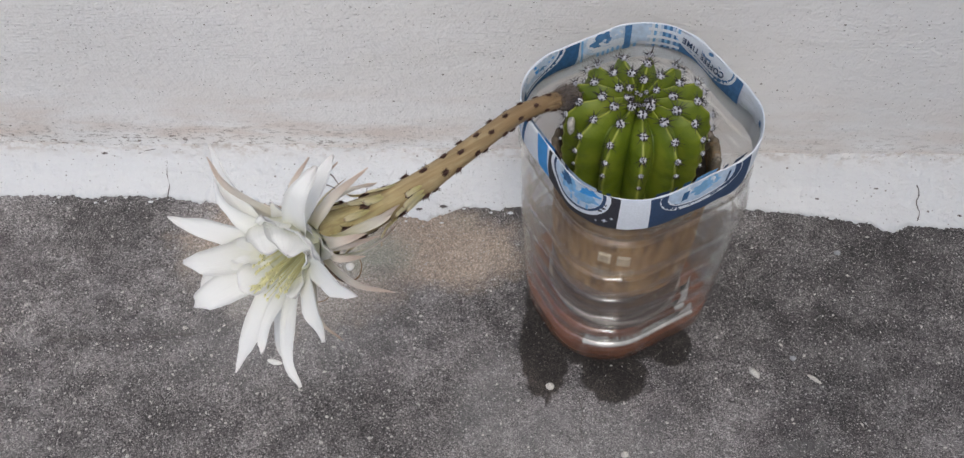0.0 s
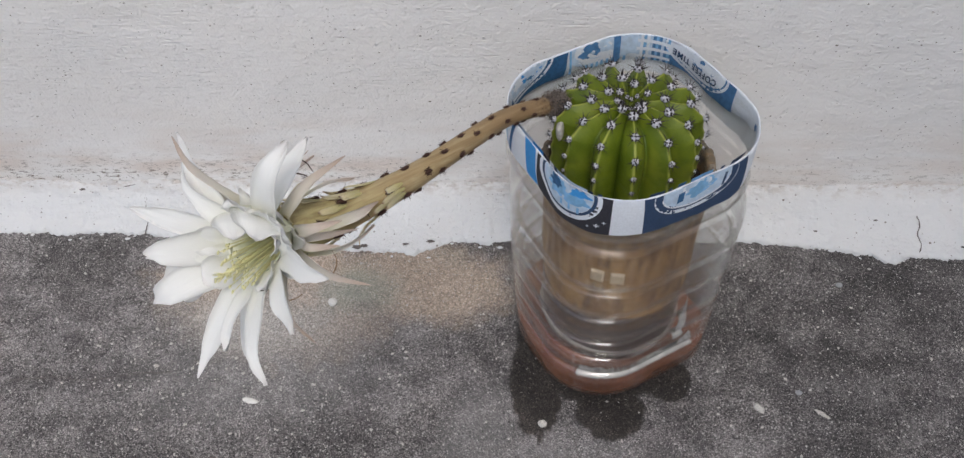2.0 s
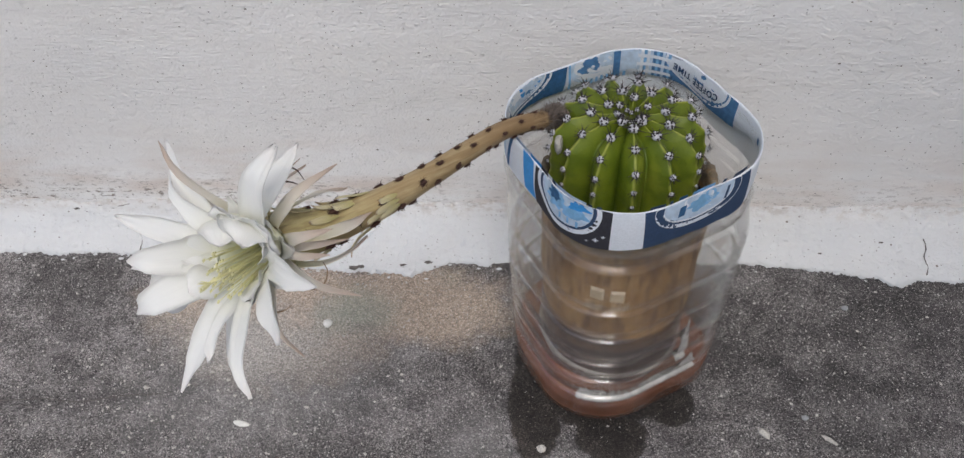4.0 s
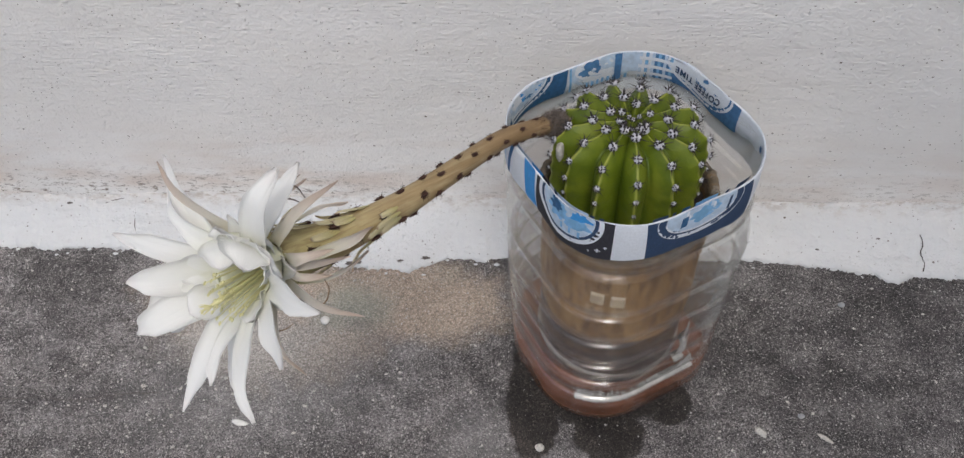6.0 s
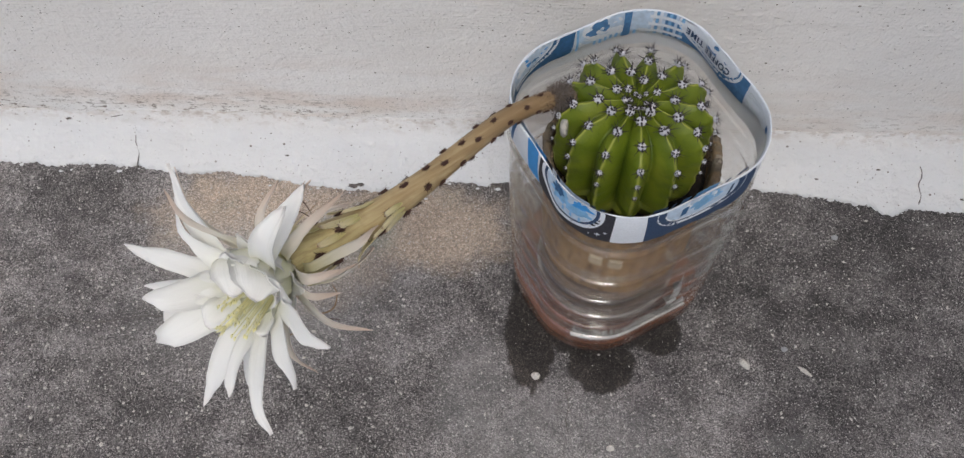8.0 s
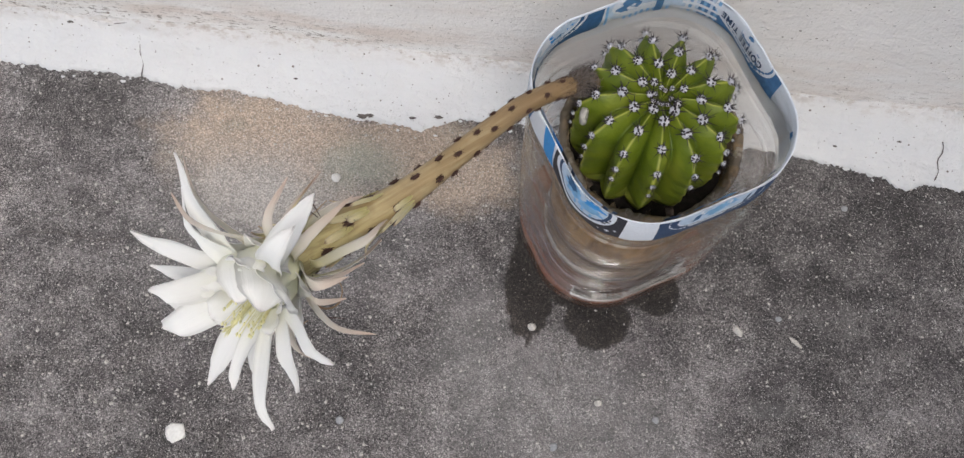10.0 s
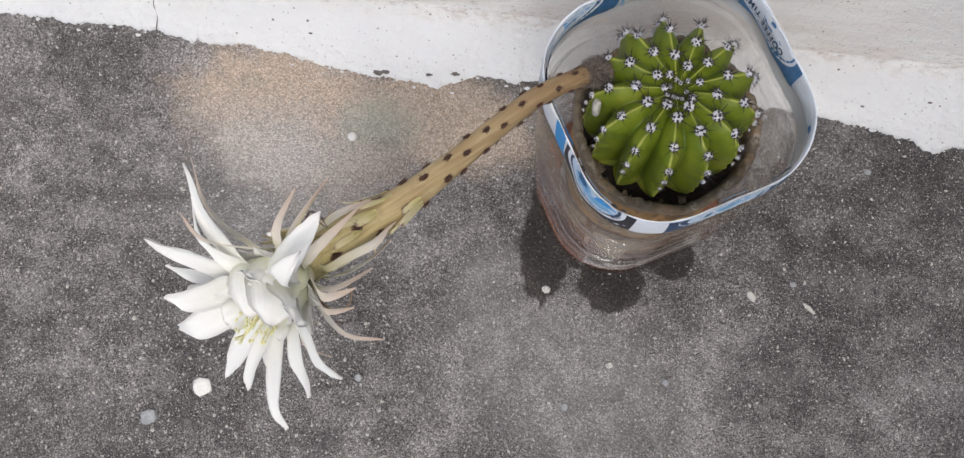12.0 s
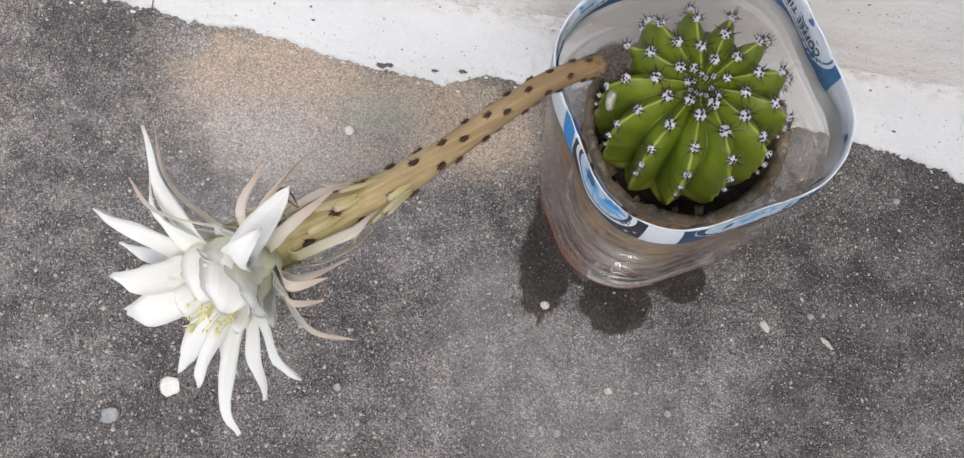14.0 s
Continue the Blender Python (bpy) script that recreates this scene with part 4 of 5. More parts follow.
def cactus_point(a, v):
    """a: turns round the axis, v: 0 at the crown to 1 at the foot."""
    r, z = profile(v * 2.45)
    rib, ph = int(a * RIBS) % RIBS, (a * RIBS) % 1
    sharp = abs(ph - 0.5) * 2
    at = v * 400
    s = ARC[min(399, int(at))] + (ARC[min(400, int(at) + 1)] - ARC[min(399, int(at))]) * (at % 1)
    # the crest swells at each areole and sinks between them
    swell = sum(math.exp(-((s - q) / 0.0036) ** 2) for q in areoles(rib)) - 0.45
    crest = 0.026 * swell * (1 - sharp) ** 1.5 * min(1, s / 0.012)
    near = min(1, r / 0.020)
    dip = (0.27 + 0.05 * v) * sharp ** 1.15 * near
    z -= 0.0075 * math.exp(-(r / 0.0085) ** 2) + 0.17 * sharp ** 1.15 * near * max(0, z) * (1.1 - 0.5 * r / RAD)
    r *= (1 - dip * (1.0 if v < 0.75 else 0.6)) * (1 + crest)
    z *= 1 + crest
    ang = 2 * math.pi * (a - 0.5 / RIBS) - math.pi / 2
    return Vector((r * math.cos(ang), r * math.sin(ang), z))


def build_cactus():
    cactus = new("cactus")
    cactus.matrix_world = CM
    per, nv = 16, 90
    na = RIBS * per
    vs, uv = [], []
    for i in range(na + 1):
        for j in range(nv):
            v = j / (nv - 1)
            p = cactus_point(i / na, v)
            k = 1 + 0.012 * noise.noise(p * 60)
            vs.append((p.x * k, p.y * k, p.z))
            uv.append((((i % per) / per) if i % per else (0.0 if i == 0 else 1.0), v))
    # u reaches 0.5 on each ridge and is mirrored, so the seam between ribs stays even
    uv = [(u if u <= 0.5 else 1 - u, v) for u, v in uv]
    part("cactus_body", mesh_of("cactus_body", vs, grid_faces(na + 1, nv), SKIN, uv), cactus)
    # one woolly areole with its spines, in three variants
    wools, spikes = [], []
    for k in range(3):
        rnd = random.Random(40 + k)
        bm = bmesh.new()
        bmesh.ops.create_icosphere(bm, subdivisions=3, radius=0.0020)
        for v in bm.verts:
            v.co *= 1 + 0.16 * noise.noise(v.co * 1400 + Vector((k * 9, 0, 0))) + 0.12 * noise.noise(v.co * 4500)
            v.co.z *= 0.75
        me = bpy.data.meshes.new("areole")
        bm.to_mesh(me)
        bm.free()
        me.materials.append(WOOL)
        me.polygons.foreach_set("use_smooth", [True] * len(me.polygons))
        wools.append(me)
        ps = []
        for i in range(13):
            ring = 0 if i < 7 else (1 if i < 11 else 2)
            w = 2 * math.pi * (i + rnd.uniform(-0.3, 0.3)) / (7, 4, 2)[ring]
            th = radians((76, 40, 12)[ring] + rnd.uniform(-8, 8))
            d = Vector((math.cos(w) * math.sin(th), math.sin(w) * math.sin(th), math.cos(th)))
            b = Vector((d.x, d.y, d.z * 0.75)) * 0.0018
            ps.append(needle(b, d, rnd.uniform(0.0028, 0.0048), 0.00026, rnd.uniform(-0.05, 0.05)))
            # the thick dark foot of each spine shows as a dot in the wool
            foot = b + d * 0.0001
            e = d.normalized()
            ps.append(tube([foot - e * 0.0003, foot, foot + e * 0.0004, foot + e * 0.0007], [0.0001, 0.00046, 0.00042, 0.0001], 6))
        spikes.append(mesh_of("spine_star", *merged(ps), SPINE))
    rnd = random.Random(5)
    for rib in range(RIBS):
        rows = [(q, 1.5 - 0.85 * max(0, q - 0.028) / 0.045) for q in areoles(rib) if q < 0.076]
        if FIRST[rib] > 0.012:
            rows.insert(0, (0.0052 + 0.0012 * (rib % 3), 0.75))
        else:
            rows[0] = (rows[0][0], 1.15)
        for q, size in rows:
            vv = v_at(q)
            a = (rib + 0.5) / RIBS
            p = cactus_point(a, vv)
            q = cactus_point(a, vv + 0.01)
            t = (q - p).normalized()
            side = Vector((0, 0, 1)).cross(Vector((p.x, p.y, 0))).normalized()
            n = side.cross(t).normalized()
            if n.dot(Vector((p.x, p.y, max(0.01, p.z)))) < 0:
                n = -n
            k = rnd.randrange(3)
            size = max(0.55, size * rnd.uniform(0.92, 1.06))
            m = Matrix.Translation(p + n * 0.0007) @ n.to_track_quat("Z", "Y").to_matrix().to_4x4() @ pose(0, 0, 0, 0, 0, rnd.uniform(0, 360)) @ Matrix.Scale(size, 4)
            ob = part("areole", wools[k], cactus)
            ob.matrix_local = m
            tagged(part("spine_star", spikes[k], ob), kind="stuff")
    # dried pale scar beside the flower's root
    sc = CM.inverted() @ Vector((0.0065, 0.0800, 0.2545))
    bm = bmesh.new()
    bmesh.ops.create_icosphere(bm, subdivisions=2, radius=0.0065)
    for v in bm.verts:
        v.co = Vector((v.co.x * 0.42, v.co.y * 0.95, v.co.z)) * (1 + 0.3 * noise.noise(v.co * 300)) + sc
    me = bpy.data.meshes.new("dry_scar")
    bm.to_mesh(me)
    bm.free()
    me.materials.append(plain("dry_scar", (0.44, 0.42, 0.37), 0.7, 0.3, 300, 0.001))
    part("dry_scar", me, cactus, "dry greyish scar")
    tagged(cactus, "round green ribbed cactus with woolly areoles and one white flower", "cactus")
    return cactus


CACTUS = build_cactus()
INV = CM.inverted()

# ---- flower ----
STEM = [(0.0120, 0.1020, 0.2580), (-0.0039, 0.0939, 0.2620), (-0.0264, 0.0779, 0.2677), (-0.0475, 0.0556, 0.2707), (-0.0686, 0.0307, 0.2742), (-0.0910, 0.0061, 0.2783), (-0.1159, -0.0158, 0.2830), (-0.1405, -0.0365, 0.2915)]
ROOT = Vector((-0.1385, -0.0390, 0.2935))
AXIS = Vector((-0.32, -0.72, 0.62)).normalized()


def stem_radius(f):
    return 0.0050 + 0.0030 * f + 0.0042 * max(0, f - 0.55) ** 1.2 / 0.45 ** 1.2 + 0.0022 * max(0, f - 0.80) / 0.20


def blade(path, width, cup, name, material, parent, label="", peak=0.55, tip=0.04, ruffle=0.0, seed=0, facing=None, foot=0.30):
    """A petal along a line of points: a thin, cupped, closed sheet, widest at peak."""
    n, m = 24, 7
    line = spline(path, n) if len(path) > 3 else [bezier(path, i / (n - 1)) for i in range(n)]
    top, low, uv = [], [], []
    face = facing or AXIS
    for i, p in enumerate(line):
        t = (line[min(i + 1, n - 1)] - line[max(i - 1, 0)]).normalized()
        side = t.cross(face)
        side = side.normalized() if side.length > 0.15 else t.cross(AXIS + Vector((0.3, 0, 0))).normalized()
        if i and side.dot(last) < 0:
            side = -side
        if i:
            side = (side * 0.5 + last * 0.5).normalized()
        last = side
        nn = side.cross(t).normalized()
        if nn.dot(face) < 0:
            nn = -nn
        f = i / (n - 1)
        w = foot + (1 - foot) * math.sin(math.pi / 2 * f / peak) if f < peak else tip + (1 - tip) * max(0.0, math.cos(math.pi / 2 * (f - peak) / (1 - peak))) ** 0.8
        w *= 1 + (0.16 * noise.noise(Vector((f * 7, seed * 5.3, 0))) + 0.10 * noise.noise(Vector((f * 19, seed * 2.9, 4)))) * min(1, 4 * f)
        for j in range(m):
            u = j / (m - 1) * 2 - 1
            wig = ruffle * noise.noise(Vector((f * 5, u * 2, seed * 3.7))) * abs(u)
            q = p + side * u * width * w / 2 + nn * (cup * width * w * (u * u) + wig)
            top.append(INV @ (q + nn * 0.00016))
            low.append(INV @ (q - nn * 0.00016))
            uv.append(((u + 1) / 2, f))
    fs = grid_faces(n, m)
    o = len(top)
    fs = fs + [tuple(o + k for k in reversed(f)) for f in grid_faces(n, m)]
    rim = [j for j in range(m)] + [i * m + m - 1 for i in range(1, n)] + [(n - 1) * m + j for j in range(m - 2, -1, -1)] + [i * m for i in range(n - 2, 0, -1)]
    for a, b in zip(rim, rim[1:] + rim[:1]):
        fs.append((b, a, o + a, o + b))
    return part(name, mesh_of(name, top + low, fs, material, uv + uv), parent, label)


def build_flower():
    n = 40
    line = spline(STEM, n)
    vs, fs = tube([INV @ p for p in line], [stem_radius(i / (n - 1)) for i in range(n)], 20)
    flower = part("flower_tube", mesh_of("flower_tube", vs, fs, TUBE), CACTUS, "long yellowish brown flower tube with dark bristle tufts")
    rnd = random.Random(11)
    # bristle tufts in spirals along the tube
    tufts = []
    for k in range(4):
        ps = [needle(Vector((rnd.uniform(-1, 1), rnd.uniform(-1, 1), 0)) * 0.0008, Vector((rnd.uniform(-0.8, 0.8), rnd.uniform(-0.6, 2.2), 0.45)), rnd.uniform(0.0008, 0.0026), 0.00016, rnd.uniform(-0.3, 0.3)) for _ in range(60)]
        lens = tube([(0, -0.0016, 0.0001), (0, -0.0006, 0.0004), (0, 0.0010, 0.0005), (0, 0.0024, 0.0007)], [0.0001, 0.0007, 0.0006, 0.0001], 6)
        tufts.append(mesh_of("bristle_tuft", *merged(ps + [lens]), DARK_TUFT))
    for i in range(58):
        f = 0.15 + 0.82 * (i / 57) ** 1.05
        k = min(n - 2, int(f * (n - 1)))
        t = (line[k + 1] - line[k]).normalized()
        a, b, _ = frame_of(t)
        w = i * 2.39996 + rnd.uniform(-0.25, 0.25)
        out = a * math.cos(w) + b * math.sin(w)
        p = line[k].lerp(line[k + 1], f * (n - 1) - k) + out * (stem_radius(f) - 0.0001)
        m = Matrix((t.cross(out), t, out)).transposed().to_4x4()
        m.translation = p
        ob = part("bristle_tuft", tufts[i % 4], flower)
        ob.matrix_local = INV @ m @ Matrix.Scale(0.9 + 1.0 * f, 4)
    # grey wool where the tube leaves the body
    def hairs(count, f0, f1, size, keep, material, name, label):
        ps = []
        for _ in range(count):
            q = rnd.random()
            f = f0 + (f1 - f0) * q ** keep
            k = int(f * (n - 1))
            aa, bb, t = frame_of(line[k + 1] - line[k])
            w = rnd.uniform(0, 6.28)
            out = aa * math.cos(w) + bb * math.sin(w)
            ball = math.sqrt(max(0.05, 1 - (2 * (f - f0) / (f1 - f0) - 0.85) ** 2 / 1.35))
            d = out + t * rnd.uniform(-0.9, 0.7) + Vector((rnd.uniform(-0.6, 0.6), rnd.uniform(-0.6, 0.6), rnd.uniform(-0.5, 0.6)))
            at = line[k].lerp(line[k + 1], f * (n - 1) - k) + out * (stem_radius(f) - 0.0006)
            ps.append(needle(INV @ at, INV.to_3x3() @ d, size * ball * rnd.uniform(0.5, 1.15), 0.00019, rnd.uniform(-0.4, 0.4)))
        part(name, mesh_of(name, *merged(ps), material), flower, label)

    hairs(2600, 0.030, 0.135, 0.0066, 0.9, FUZZ, "wool_tuft", "grey woolly hair")
    hairs(700, 0.100, 0.210, 0.0030, 1.4, BROWN_FUZZ, "brown_hair", "short brown hair")

    def radial(tip):
        d = tip - ROOT
        d -= AXIS * d.dot(AXIS)
        return d.normalized()

    def petal(tip, width, mat_, lift=0.030, open_=0.020, cup=0.16, peak=0.6, ruffle=0.002, back=0.0, name="petal", seed=0, start=0.006, foot=0.62):
        tip = Vector(tip)
        r = radial(tip)
        p0 = ROOT + r * start
        p1 = ROOT + AXIS * lift * 0.5 + r * (start + open_ * 0.45)
        p2 = ROOT + AXIS * lift + r * (start + open_)
        blade([p0, p1, p2, p2.lerp(tip, 0.55) + AXIS * back, tip], width, cup, name, mat_, flower, peak=peak, ruffle=ruffle, seed=seed, foot=foot)

    # long inner petals, tip by tip round the mouth
    long_ = [((-0.211, -0.039, 0.315), 0.0145), ((-0.196, -0.066, 0.313), 0.0190), ((-0.194, -0.080, 0.291), 0.0200), ((-0.177, -0.102, 0.258), 0.0135), ((-0.153, -0.105, 0.290), 0.0105),
             ((-0.131, -0.122, 0.289), 0.0092), ((-0.119, -0.104, 0.304), 0.0125), ((-0.099, -0.092, 0.330), 0.0150), ((-0.120, -0.041, 0.363), 0.0150), ((-0.119, -0.019, 0.344), 0.0150),
             ((-0.192, -0.002, 0.331), 0.0110), ((-0.188, -0.016, 0.323), 0.0110), ((-0.211, -0.048, 0.285), 0.0120), ((-0.149, -0.098, 0.252), 0.0105)]
    for i, (tip, w) in enumerate(long_):
        petal(tip, w * 0.92, PETAL, lift=0.024, open_=0.011, cup=0.05 + 0.03 * (i % 3), back=0.002 + 0.004 * (i % 3), seed=i, ruffle=0.0036, peak=0.56)
    # broad petals that close the cup
    a, b, _ = frame_of(AXIS)
    for i in range(5):
        w = 2 * math.pi * (i + 0.25 * rnd.uniform(-1, 1)) / 5
        out = a * math.cos(w) + b * math.sin(w)
        reach, up = 0.026 + rnd.uniform(-0.003, 0.003), 0.036 + rnd.uniform(-0.003, 0.003)
        petal(ROOT + out * reach + AXIS * up, rnd.uniform(0.0135, 0.0170), PETAL, lift=0.024, open_=0.0125, cup=0.20, peak=0.70, ruffle=0.0045, seed=30 + i, start=0.004, back=0.002)
    # broad petals that stand up and fold their tips over the mouth
    for i, (tip, side, wide) in enumerate((((-0.1455, -0.0705, 0.3300), (-0.35, 0.30, 0.90), 0.0240), ((-0.1350, -0.0735, 0.3340), (0.30, 0.20, 0.90), 0.0260), ((-0.1235, -0.0700, 0.3360), (0.80, 0.00, 0.60), 0.0230))):
        tip, out = Vector(tip), Vector(side)
        out = (out - AXIS * out.dot(AXIS)).normalized()
        blade([ROOT + out * 0.006, ROOT + AXIS * 0.014 + out * 0.0155, ROOT + AXIS * 0.029 + out * 0.0175, (ROOT + AXIS * 0.029 + out * 0.0175).lerp(tip, 0.6) + out * 0.0035, tip], wide, 0.10, "petal", PETAL, flower, peak=0.55, tip=0.06, ruffle=0.003, seed=60 + i, foot=0.6, facing=-out)
    petal((-0.197, -0.066, 0.283), 0.0240, PETAL, lift=0.022, open_=0.014, cup=0.22, peak=0.74, seed=66, start=0.005)
    # short petals pressed to the funnel's outside
    for i in range(8):
        w = 2 * math.pi * (i + 0.5 + 0.2 * rnd.uniform(-1, 1)) / 8
        out = a * math.cos(w) + b * math.sin(w)
        petal(ROOT + out * rnd.uniform(0.024, 0.031) + AXIS * rnd.uniform(0.020, 0.028), rnd.uniform(0.011, 0.014), PETAL, lift=0.012, open_=0.006, cup=0.22, peak=0.55, ruffle=0.003, seed=160 + i, start=0.009)
    # smooth pale funnel that the petals open from
    vs, uv, fn, fm = [], [], 48, 10
    for lay in (0.0, 0.0004):
        for i in range(fn):
            w = 2 * math.pi * i / fn
            edge = 1 + 0.05 * math.cos(w * 9 + 0.6) + 0.05 * noise.noise(Vector((math.cos(w) * 3, math.sin(w) * 3, 1)))
            for j in range(fm):
                f = j / (fm - 1)
                rad = 0.0055 + 0.0090 * f ** 0.8 + lay
                vs.append(INV @ (ROOT + (a * math.cos(w) + b * math.sin(w)) * rad + AXIS * (0.001 + 0.022 * f * (1 + (edge - 1) * f))))
                uv.append((i / fn, 0.08 + 0.3 * f))
    fs = grid_faces(fn, fm, True)
    k = fn * fm
    fs = [tuple(reversed(f)) for f in fs] + [tuple(k + q for q in f) for f in fs] + [(i * fm + fm - 1, (i + 1) % fn * fm + fm - 1, k + (i + 1) % fn * fm + fm - 1, k + i * fm + fm - 1) for i in range(fn)]
    part("flower_cup", mesh_of("flower_cup", vs, fs, PETAL, uv), flower, "pale greenish white funnel")
    # narrow, brownish outer petals, bent back
    thin = [((-0.178, -0.030, 0.355), 0.0070), ((-0.102, -0.049, 0.318), 0.0085), ((-0.103, -0.058, 0.310), 0.0070), ((-0.088, -0.071, 0.296), 0.0055), ((-0.120, -0.083, 0.262), 0.0060),
            ((-0.138, -0.006, 0.325), 0.0075), ((-0.106, -0.010, 0.322), 0.0080), ((-0.195, 0.004, 0.318), 0.0060), ((-0.128, 0.006, 0.306), 0.0050), ((-0.100, -0.036, 0.296), 0.0060)]
    for i, (tip, w) in enumerate(thin):
        petal(tip, w * 0.9, OUTER, lift=0.010, open_=0.008, cup=0.10, peak=0.45, ruffle=0.0012, back=0.010, name="outer_petal", seed=80 + i, start=0.009, foot=0.4)
    # dry, dark curls hanging below the mouth
    for i, (tip, w) in enumerate((((-0.106, -0.064, 0.290), 0.0014), ((-0.127, -0.002, 0.318), 0.0018), ((-0.120, -0.010, 0.312), 0.0016))):
        petal(tip, w, (SEPAL if i else DARK_TUFT), lift=0.006, open_=0.010, cup=0.1, peak=0.4, ruffle=0.0, back=0.008, name="dry_curl", seed=100 + i, start=0.009)
    # pale outer petals bent back over the tube
    for i, (side, f1, rise, wide) in enumerate((((0.05, 0.45, 0.9), 0.80, 0.007, 0.0048), ((0.35, -0.75, 0.6), 0.79, 0.002, 0.0062), ((0.2, -0.9, -0.2), 0.82, 0.004, 0.0050))):
        def off_tube(f, up):
            k = min(n - 2, int(f * (n - 1)))
            t = (line[k + 1] - line[k]).normalized()
            o = Vector(side) - t * t.dot(Vector(side))
            return line[k] + o.normalized() * (stem_radius(f) + up)
        d = Vector(side).normalized()
        blade([off_tube(0.985, -0.002), off_tube(0.95, 0.003), off_tube(0.5 * (0.95 + f1), 0.004 + rise * 0.6), off_tube(f1, rise)], wide, 0.12, "outer_petal", OUTER, flower, peak=0.45, ruffle=0.0016, seed=180 + i, facing=d, foot=0.7)
    # thin dry curls that stand off the tube's end
    for k, hook in enumerate((((-0.1319, -0.0500, 0.2890), (-0.1200, -0.0592, 0.2860), (-0.1118, -0.0567, 0.2850), (-0.1104, -0.0491, 0.2860), (-0.1130, -0.0446, 0.2880)), ((-0.1331, -0.0260, 0.3180), (-0.1293, -0.0171, 0.3250), (-0.1241, -0.0177, 0.3255), (-0.1194, -0.0230, 0.3240)),
                             ((-0.1380, -0.0280, 0.3120), (-0.1323, -0.0199, 0.3180), (-0.1270, -0.0195, 0.3185), (-0.1217, -0.0219, 0.3180)), ((-0.1430, -0.0560, 0.2860), (-0.1369, -0.0679, 0.2800), (-0.1306, -0.0687, 0.2795), (-0.1262, -0.0656, 0.2800)))):
        pts = [INV @ q for q in spline(hook, 20)]
        part("dry_curl", mesh_of("dry_curl", *tube(pts, [0.0007 * (1 - 0.75 * i / 19) for i in range(20)], 6), (CURL, DARK_TUFT)[k in (1, 2)]), flower, "thin dry brown curl")
    # sepals lying along the tube
    for i in range(26):
        f = 0.70 + 0.28 * rnd.random()
        k = min(n - 2, int(f * (n - 1)))
        aa, bb, t = frame_of(line[k + 1] - line[k])
        w = i * 2.39996
        out = aa * math.cos(w) + bb * math.sin(w)
        p = line[k] + out * (stem_radius(f) + 0.0004)
        ln = rnd.uniform(0.016, 0.032)
        end = p + t * ln * 0.8 + out * ln * rnd.uniform(0.14, 0.36)
        blade([p, p + t * ln * 0.3 + out * 0.0015, p + t * ln * 0.65 + out * ln * 0.16, end], rnd.uniform(0.0030, 0.0046), -0.15, "sepal", SEPAL, flower, peak=0.4, seed=120 + i, facing=out)
    # stamens and style in the throat, leaning to the lower lip
    lean = (AXIS + Vector((0.02, -0.12, -0.18))).normalized()
    a, b, _ = frame_of(lean)
    for i in range(44):
        w, q = 2 * math.pi * rnd.random(), rnd.random() ** 0.6
        out = (a * math.cos(w) + b * math.sin(w)) * q
        base = ROOT + out * 0.006 + AXIS * 0.002
        top = ROOT + lean * rnd.uniform(0.034, 0.046) + out * 0.0115
        mid = base.lerp(top, 0.5) + lean * 0.004
        pts = [INV @ bezier([base, mid, top], k / 6) for k in range(7)]
        an = tube([pts[-1] - Vector((0, 0.0010, 0)), pts[-1], pts[-1] + Vector((0, 0.0010, 0))], [0.0003, 0.0007, 0.0003], 6)
        part("stamen", mesh_of("stamen", *merged([tube(pts, [0.0002] * 7, 5), an]), STAMEN), flower)
    pts = [INV @ (ROOT + lean * k * 0.0078) for k in range(7)]
    lobes = [needle(pts[-1], INV.to_3x3() @ (lean + (a * math.cos(k) + b * math.sin(k)) * 0.5), 0.006, 0.0006, 0.1) for k in range(9)]
    part("style", mesh_of("style", *merged([tube(pts, [0.0009] * 7, 8)] + lobes), STAMEN), flower, "pale green style")


build_flower()

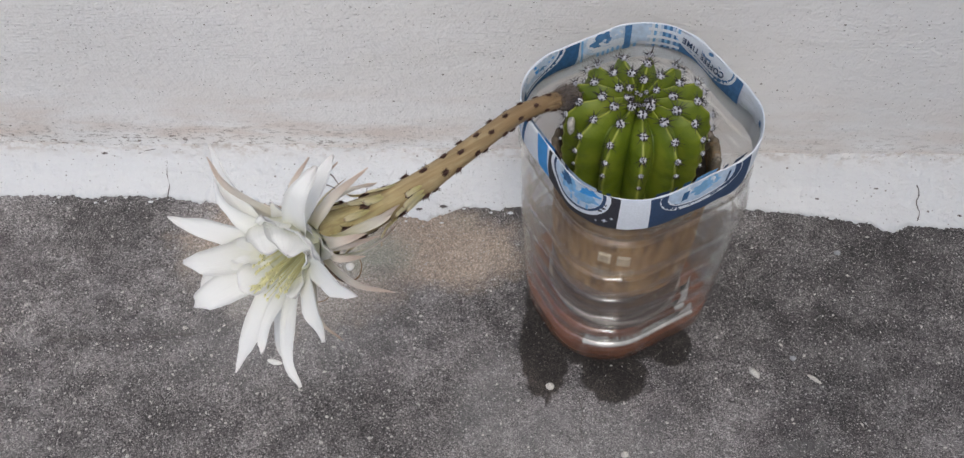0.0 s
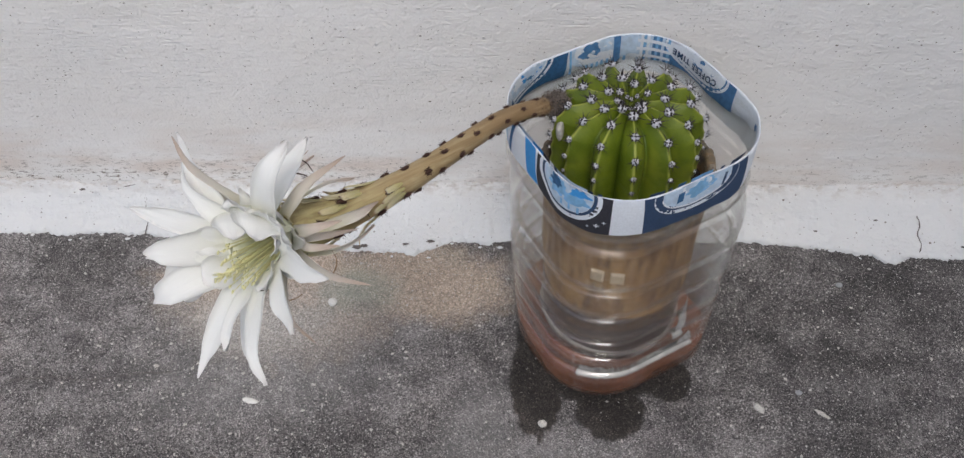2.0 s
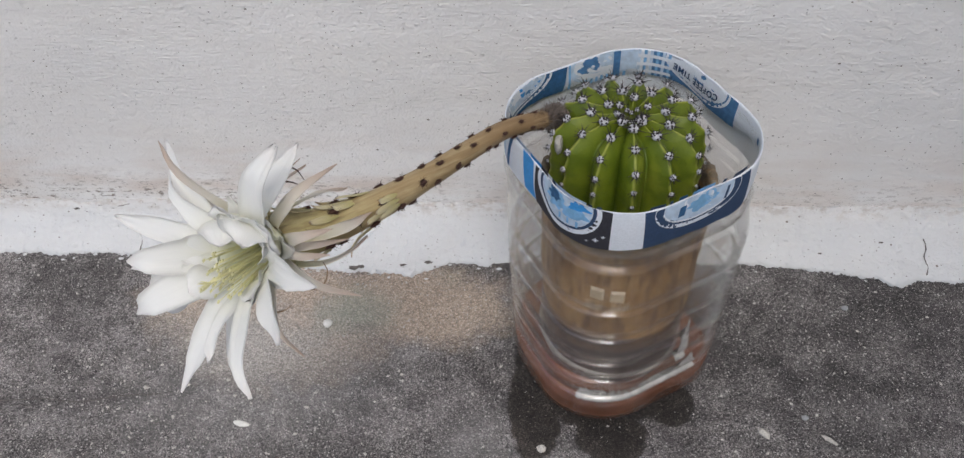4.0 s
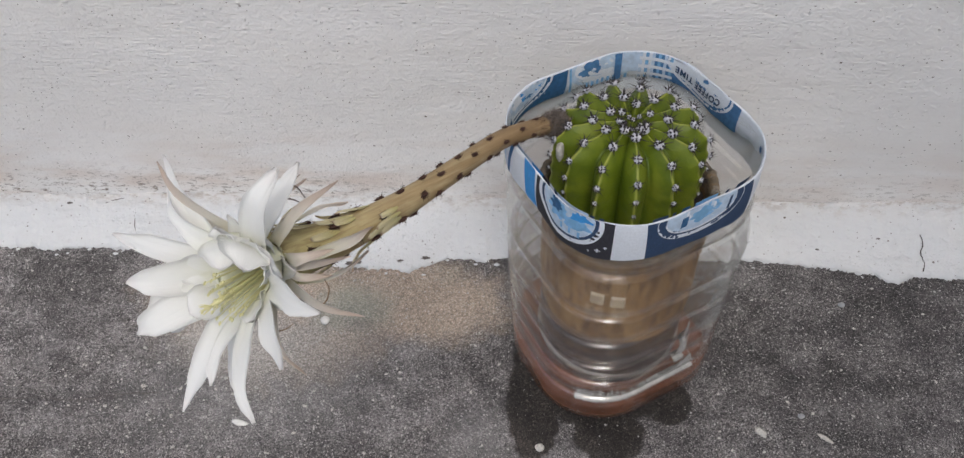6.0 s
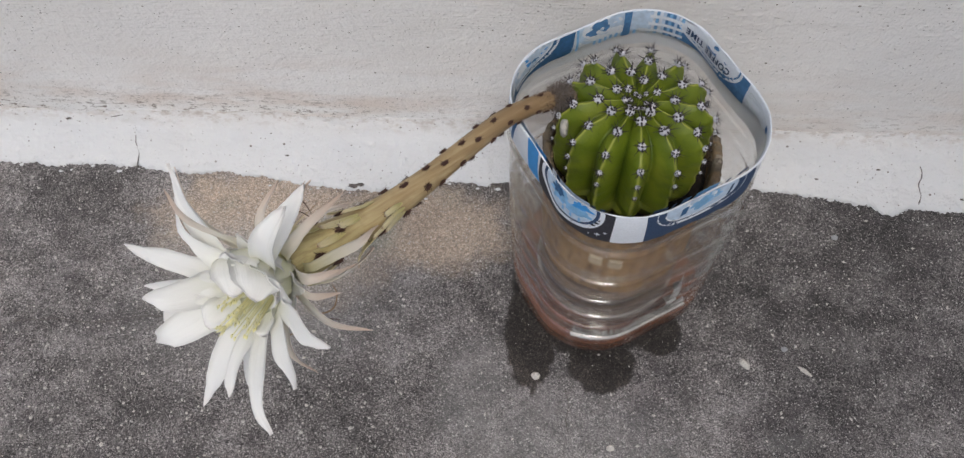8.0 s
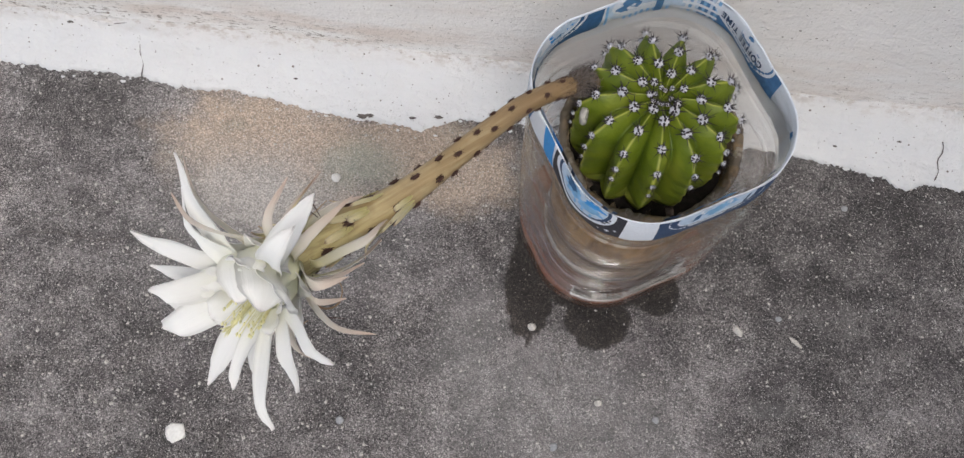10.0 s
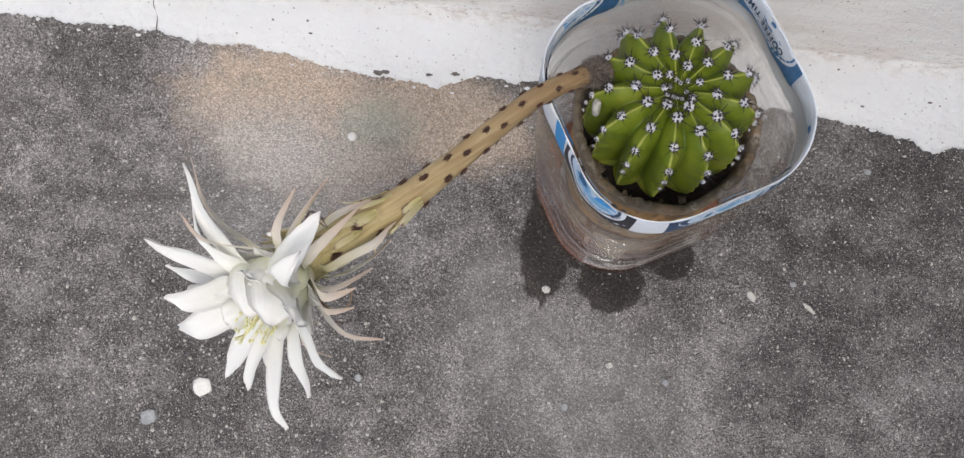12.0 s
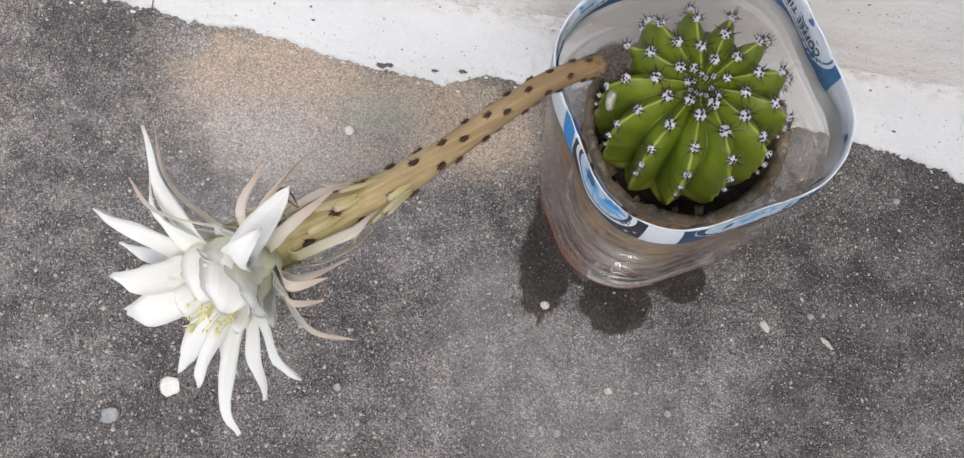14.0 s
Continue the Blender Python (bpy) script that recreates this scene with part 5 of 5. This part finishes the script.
# ---- small things on the ground ----
SMALL = [("pebble", 0.0, 0.0, 0.0034, 0.45, CHIP, "pale round pebble in the wet patch", "pebble", 0, 1.1), ("pebble", -0.1935, 0.116, 0.0042, 0.6, SPLASH, "small cream pebble on sandy concrete", "pebble", 0, 1.0),
         ("pebble", 0.178, 0.018, 0.0034, 0.5, CHIP, "oval white pebble on dark concrete", "pebble", -50, 1.6), ("pebble", 0.272, 0.143, 0.0026, 0.5, GREYCHIP, "small grey pebble near the wall foot", "pebble", 20, 1.2),
         ("shell_splinter", 0.228, 0.014, 0.0018, 0.4, CHIP, "thin white splinter lying on the concrete", "splinter", -38, 3.6), ("paint_spot", -0.286, -0.124, 0.0086, 0.10, SPLASH, "round dried white paint spot on concrete", "paint spot", 0, 1.0),
         ("paint_spot", -0.327, -0.156, 0.0070, 0.12, GREYCHIP, "grey dried spot stuck to the concrete", "paint spot", 30, 1.1), ("pebble", -0.152, -0.098, 0.0034, 0.35, GREYCHIP, "small grey pebble beside the flower's shade", "pebble", 10, 1.1),
         ("pebble", 0.111, -0.066, 0.0030, 0.4, GREYCHIP, "pale grey pebble on worn concrete", "pebble", 0, 1.0), ("paint_chip", -0.2480, 0.0150, 0.0026, 0.25, SPLASH, "thin white paint chip lying on the concrete", "paint chip", -14, 2.9), ("pebble", 0.062, -0.058, 0.0028, 0.4, CHIP, "small pale pebble on a cement smear", "pebble", 25, 1.3), ("pebble", 0.028, -0.098, 0.0030, 0.3, GREYCHIP, "flat grey pebble on worn concrete", "pebble", 40, 1.2), ("pebble", 0.213, 0.033, 0.0026, 0.4, GREYCHIP, "grey pebble chip on dark concrete", "pebble", 0, 1.1)]
for k, row in enumerate(SMALL):
    pebble(*row, seed=k)


def build_grit():
    """Loose pale grit, too small to count."""
    rnd = random.Random(21)
    ps = []
    for _ in range(3400):
        x, y = rnd.uniform(-0.62, 0.5), rnd.uniform(-0.32, 0.18)
        r = 0.00035 + 0.0015 * rnd.random() ** (3.2 if x < -0.12 else 5)
        a = rnd.uniform(0, 6.28)
        v = [(x + r * k * math.cos(a + i * 1.571), y + r * k * math.sin(a + i * 1.571), 0.0) for i, k in ((0, 1.3), (1, 0.8), (2, 1.1), (3, 0.7))]
        v += [(x, y, r * 0.9)]
        ps.append((v, [(0, 1, 4), (1, 2, 4), (2, 3, 4), (3, 0, 4)]))
    for _ in range(1500):
        x, y = -0.10 - 0.52 * rnd.random() ** 0.8, rnd.uniform(-0.33, 0.10)
        r = 0.0005 + 0.0014 * rnd.random() ** 3
        a = rnd.uniform(0, 6.28)
        v = [(x + r * rnd.uniform(0.6, 1.4) * math.cos(a + i * 1.257), y + r * rnd.uniform(0.6, 1.4) * math.sin(a + i * 1.257), -0.0008) for i in range(5)]
        v += [(x, y, r * 0.5)]
        ps.append((v, [(i, (i + 1) % 5, 5) for i in range(5)]))
    ob = new("grit", mesh_of("grit", *merged(ps), CHIP, smooth=False))
    tagged(ob, "scattered pale sand grains lying on the concrete", "grit", kind="stuff")


build_grit()
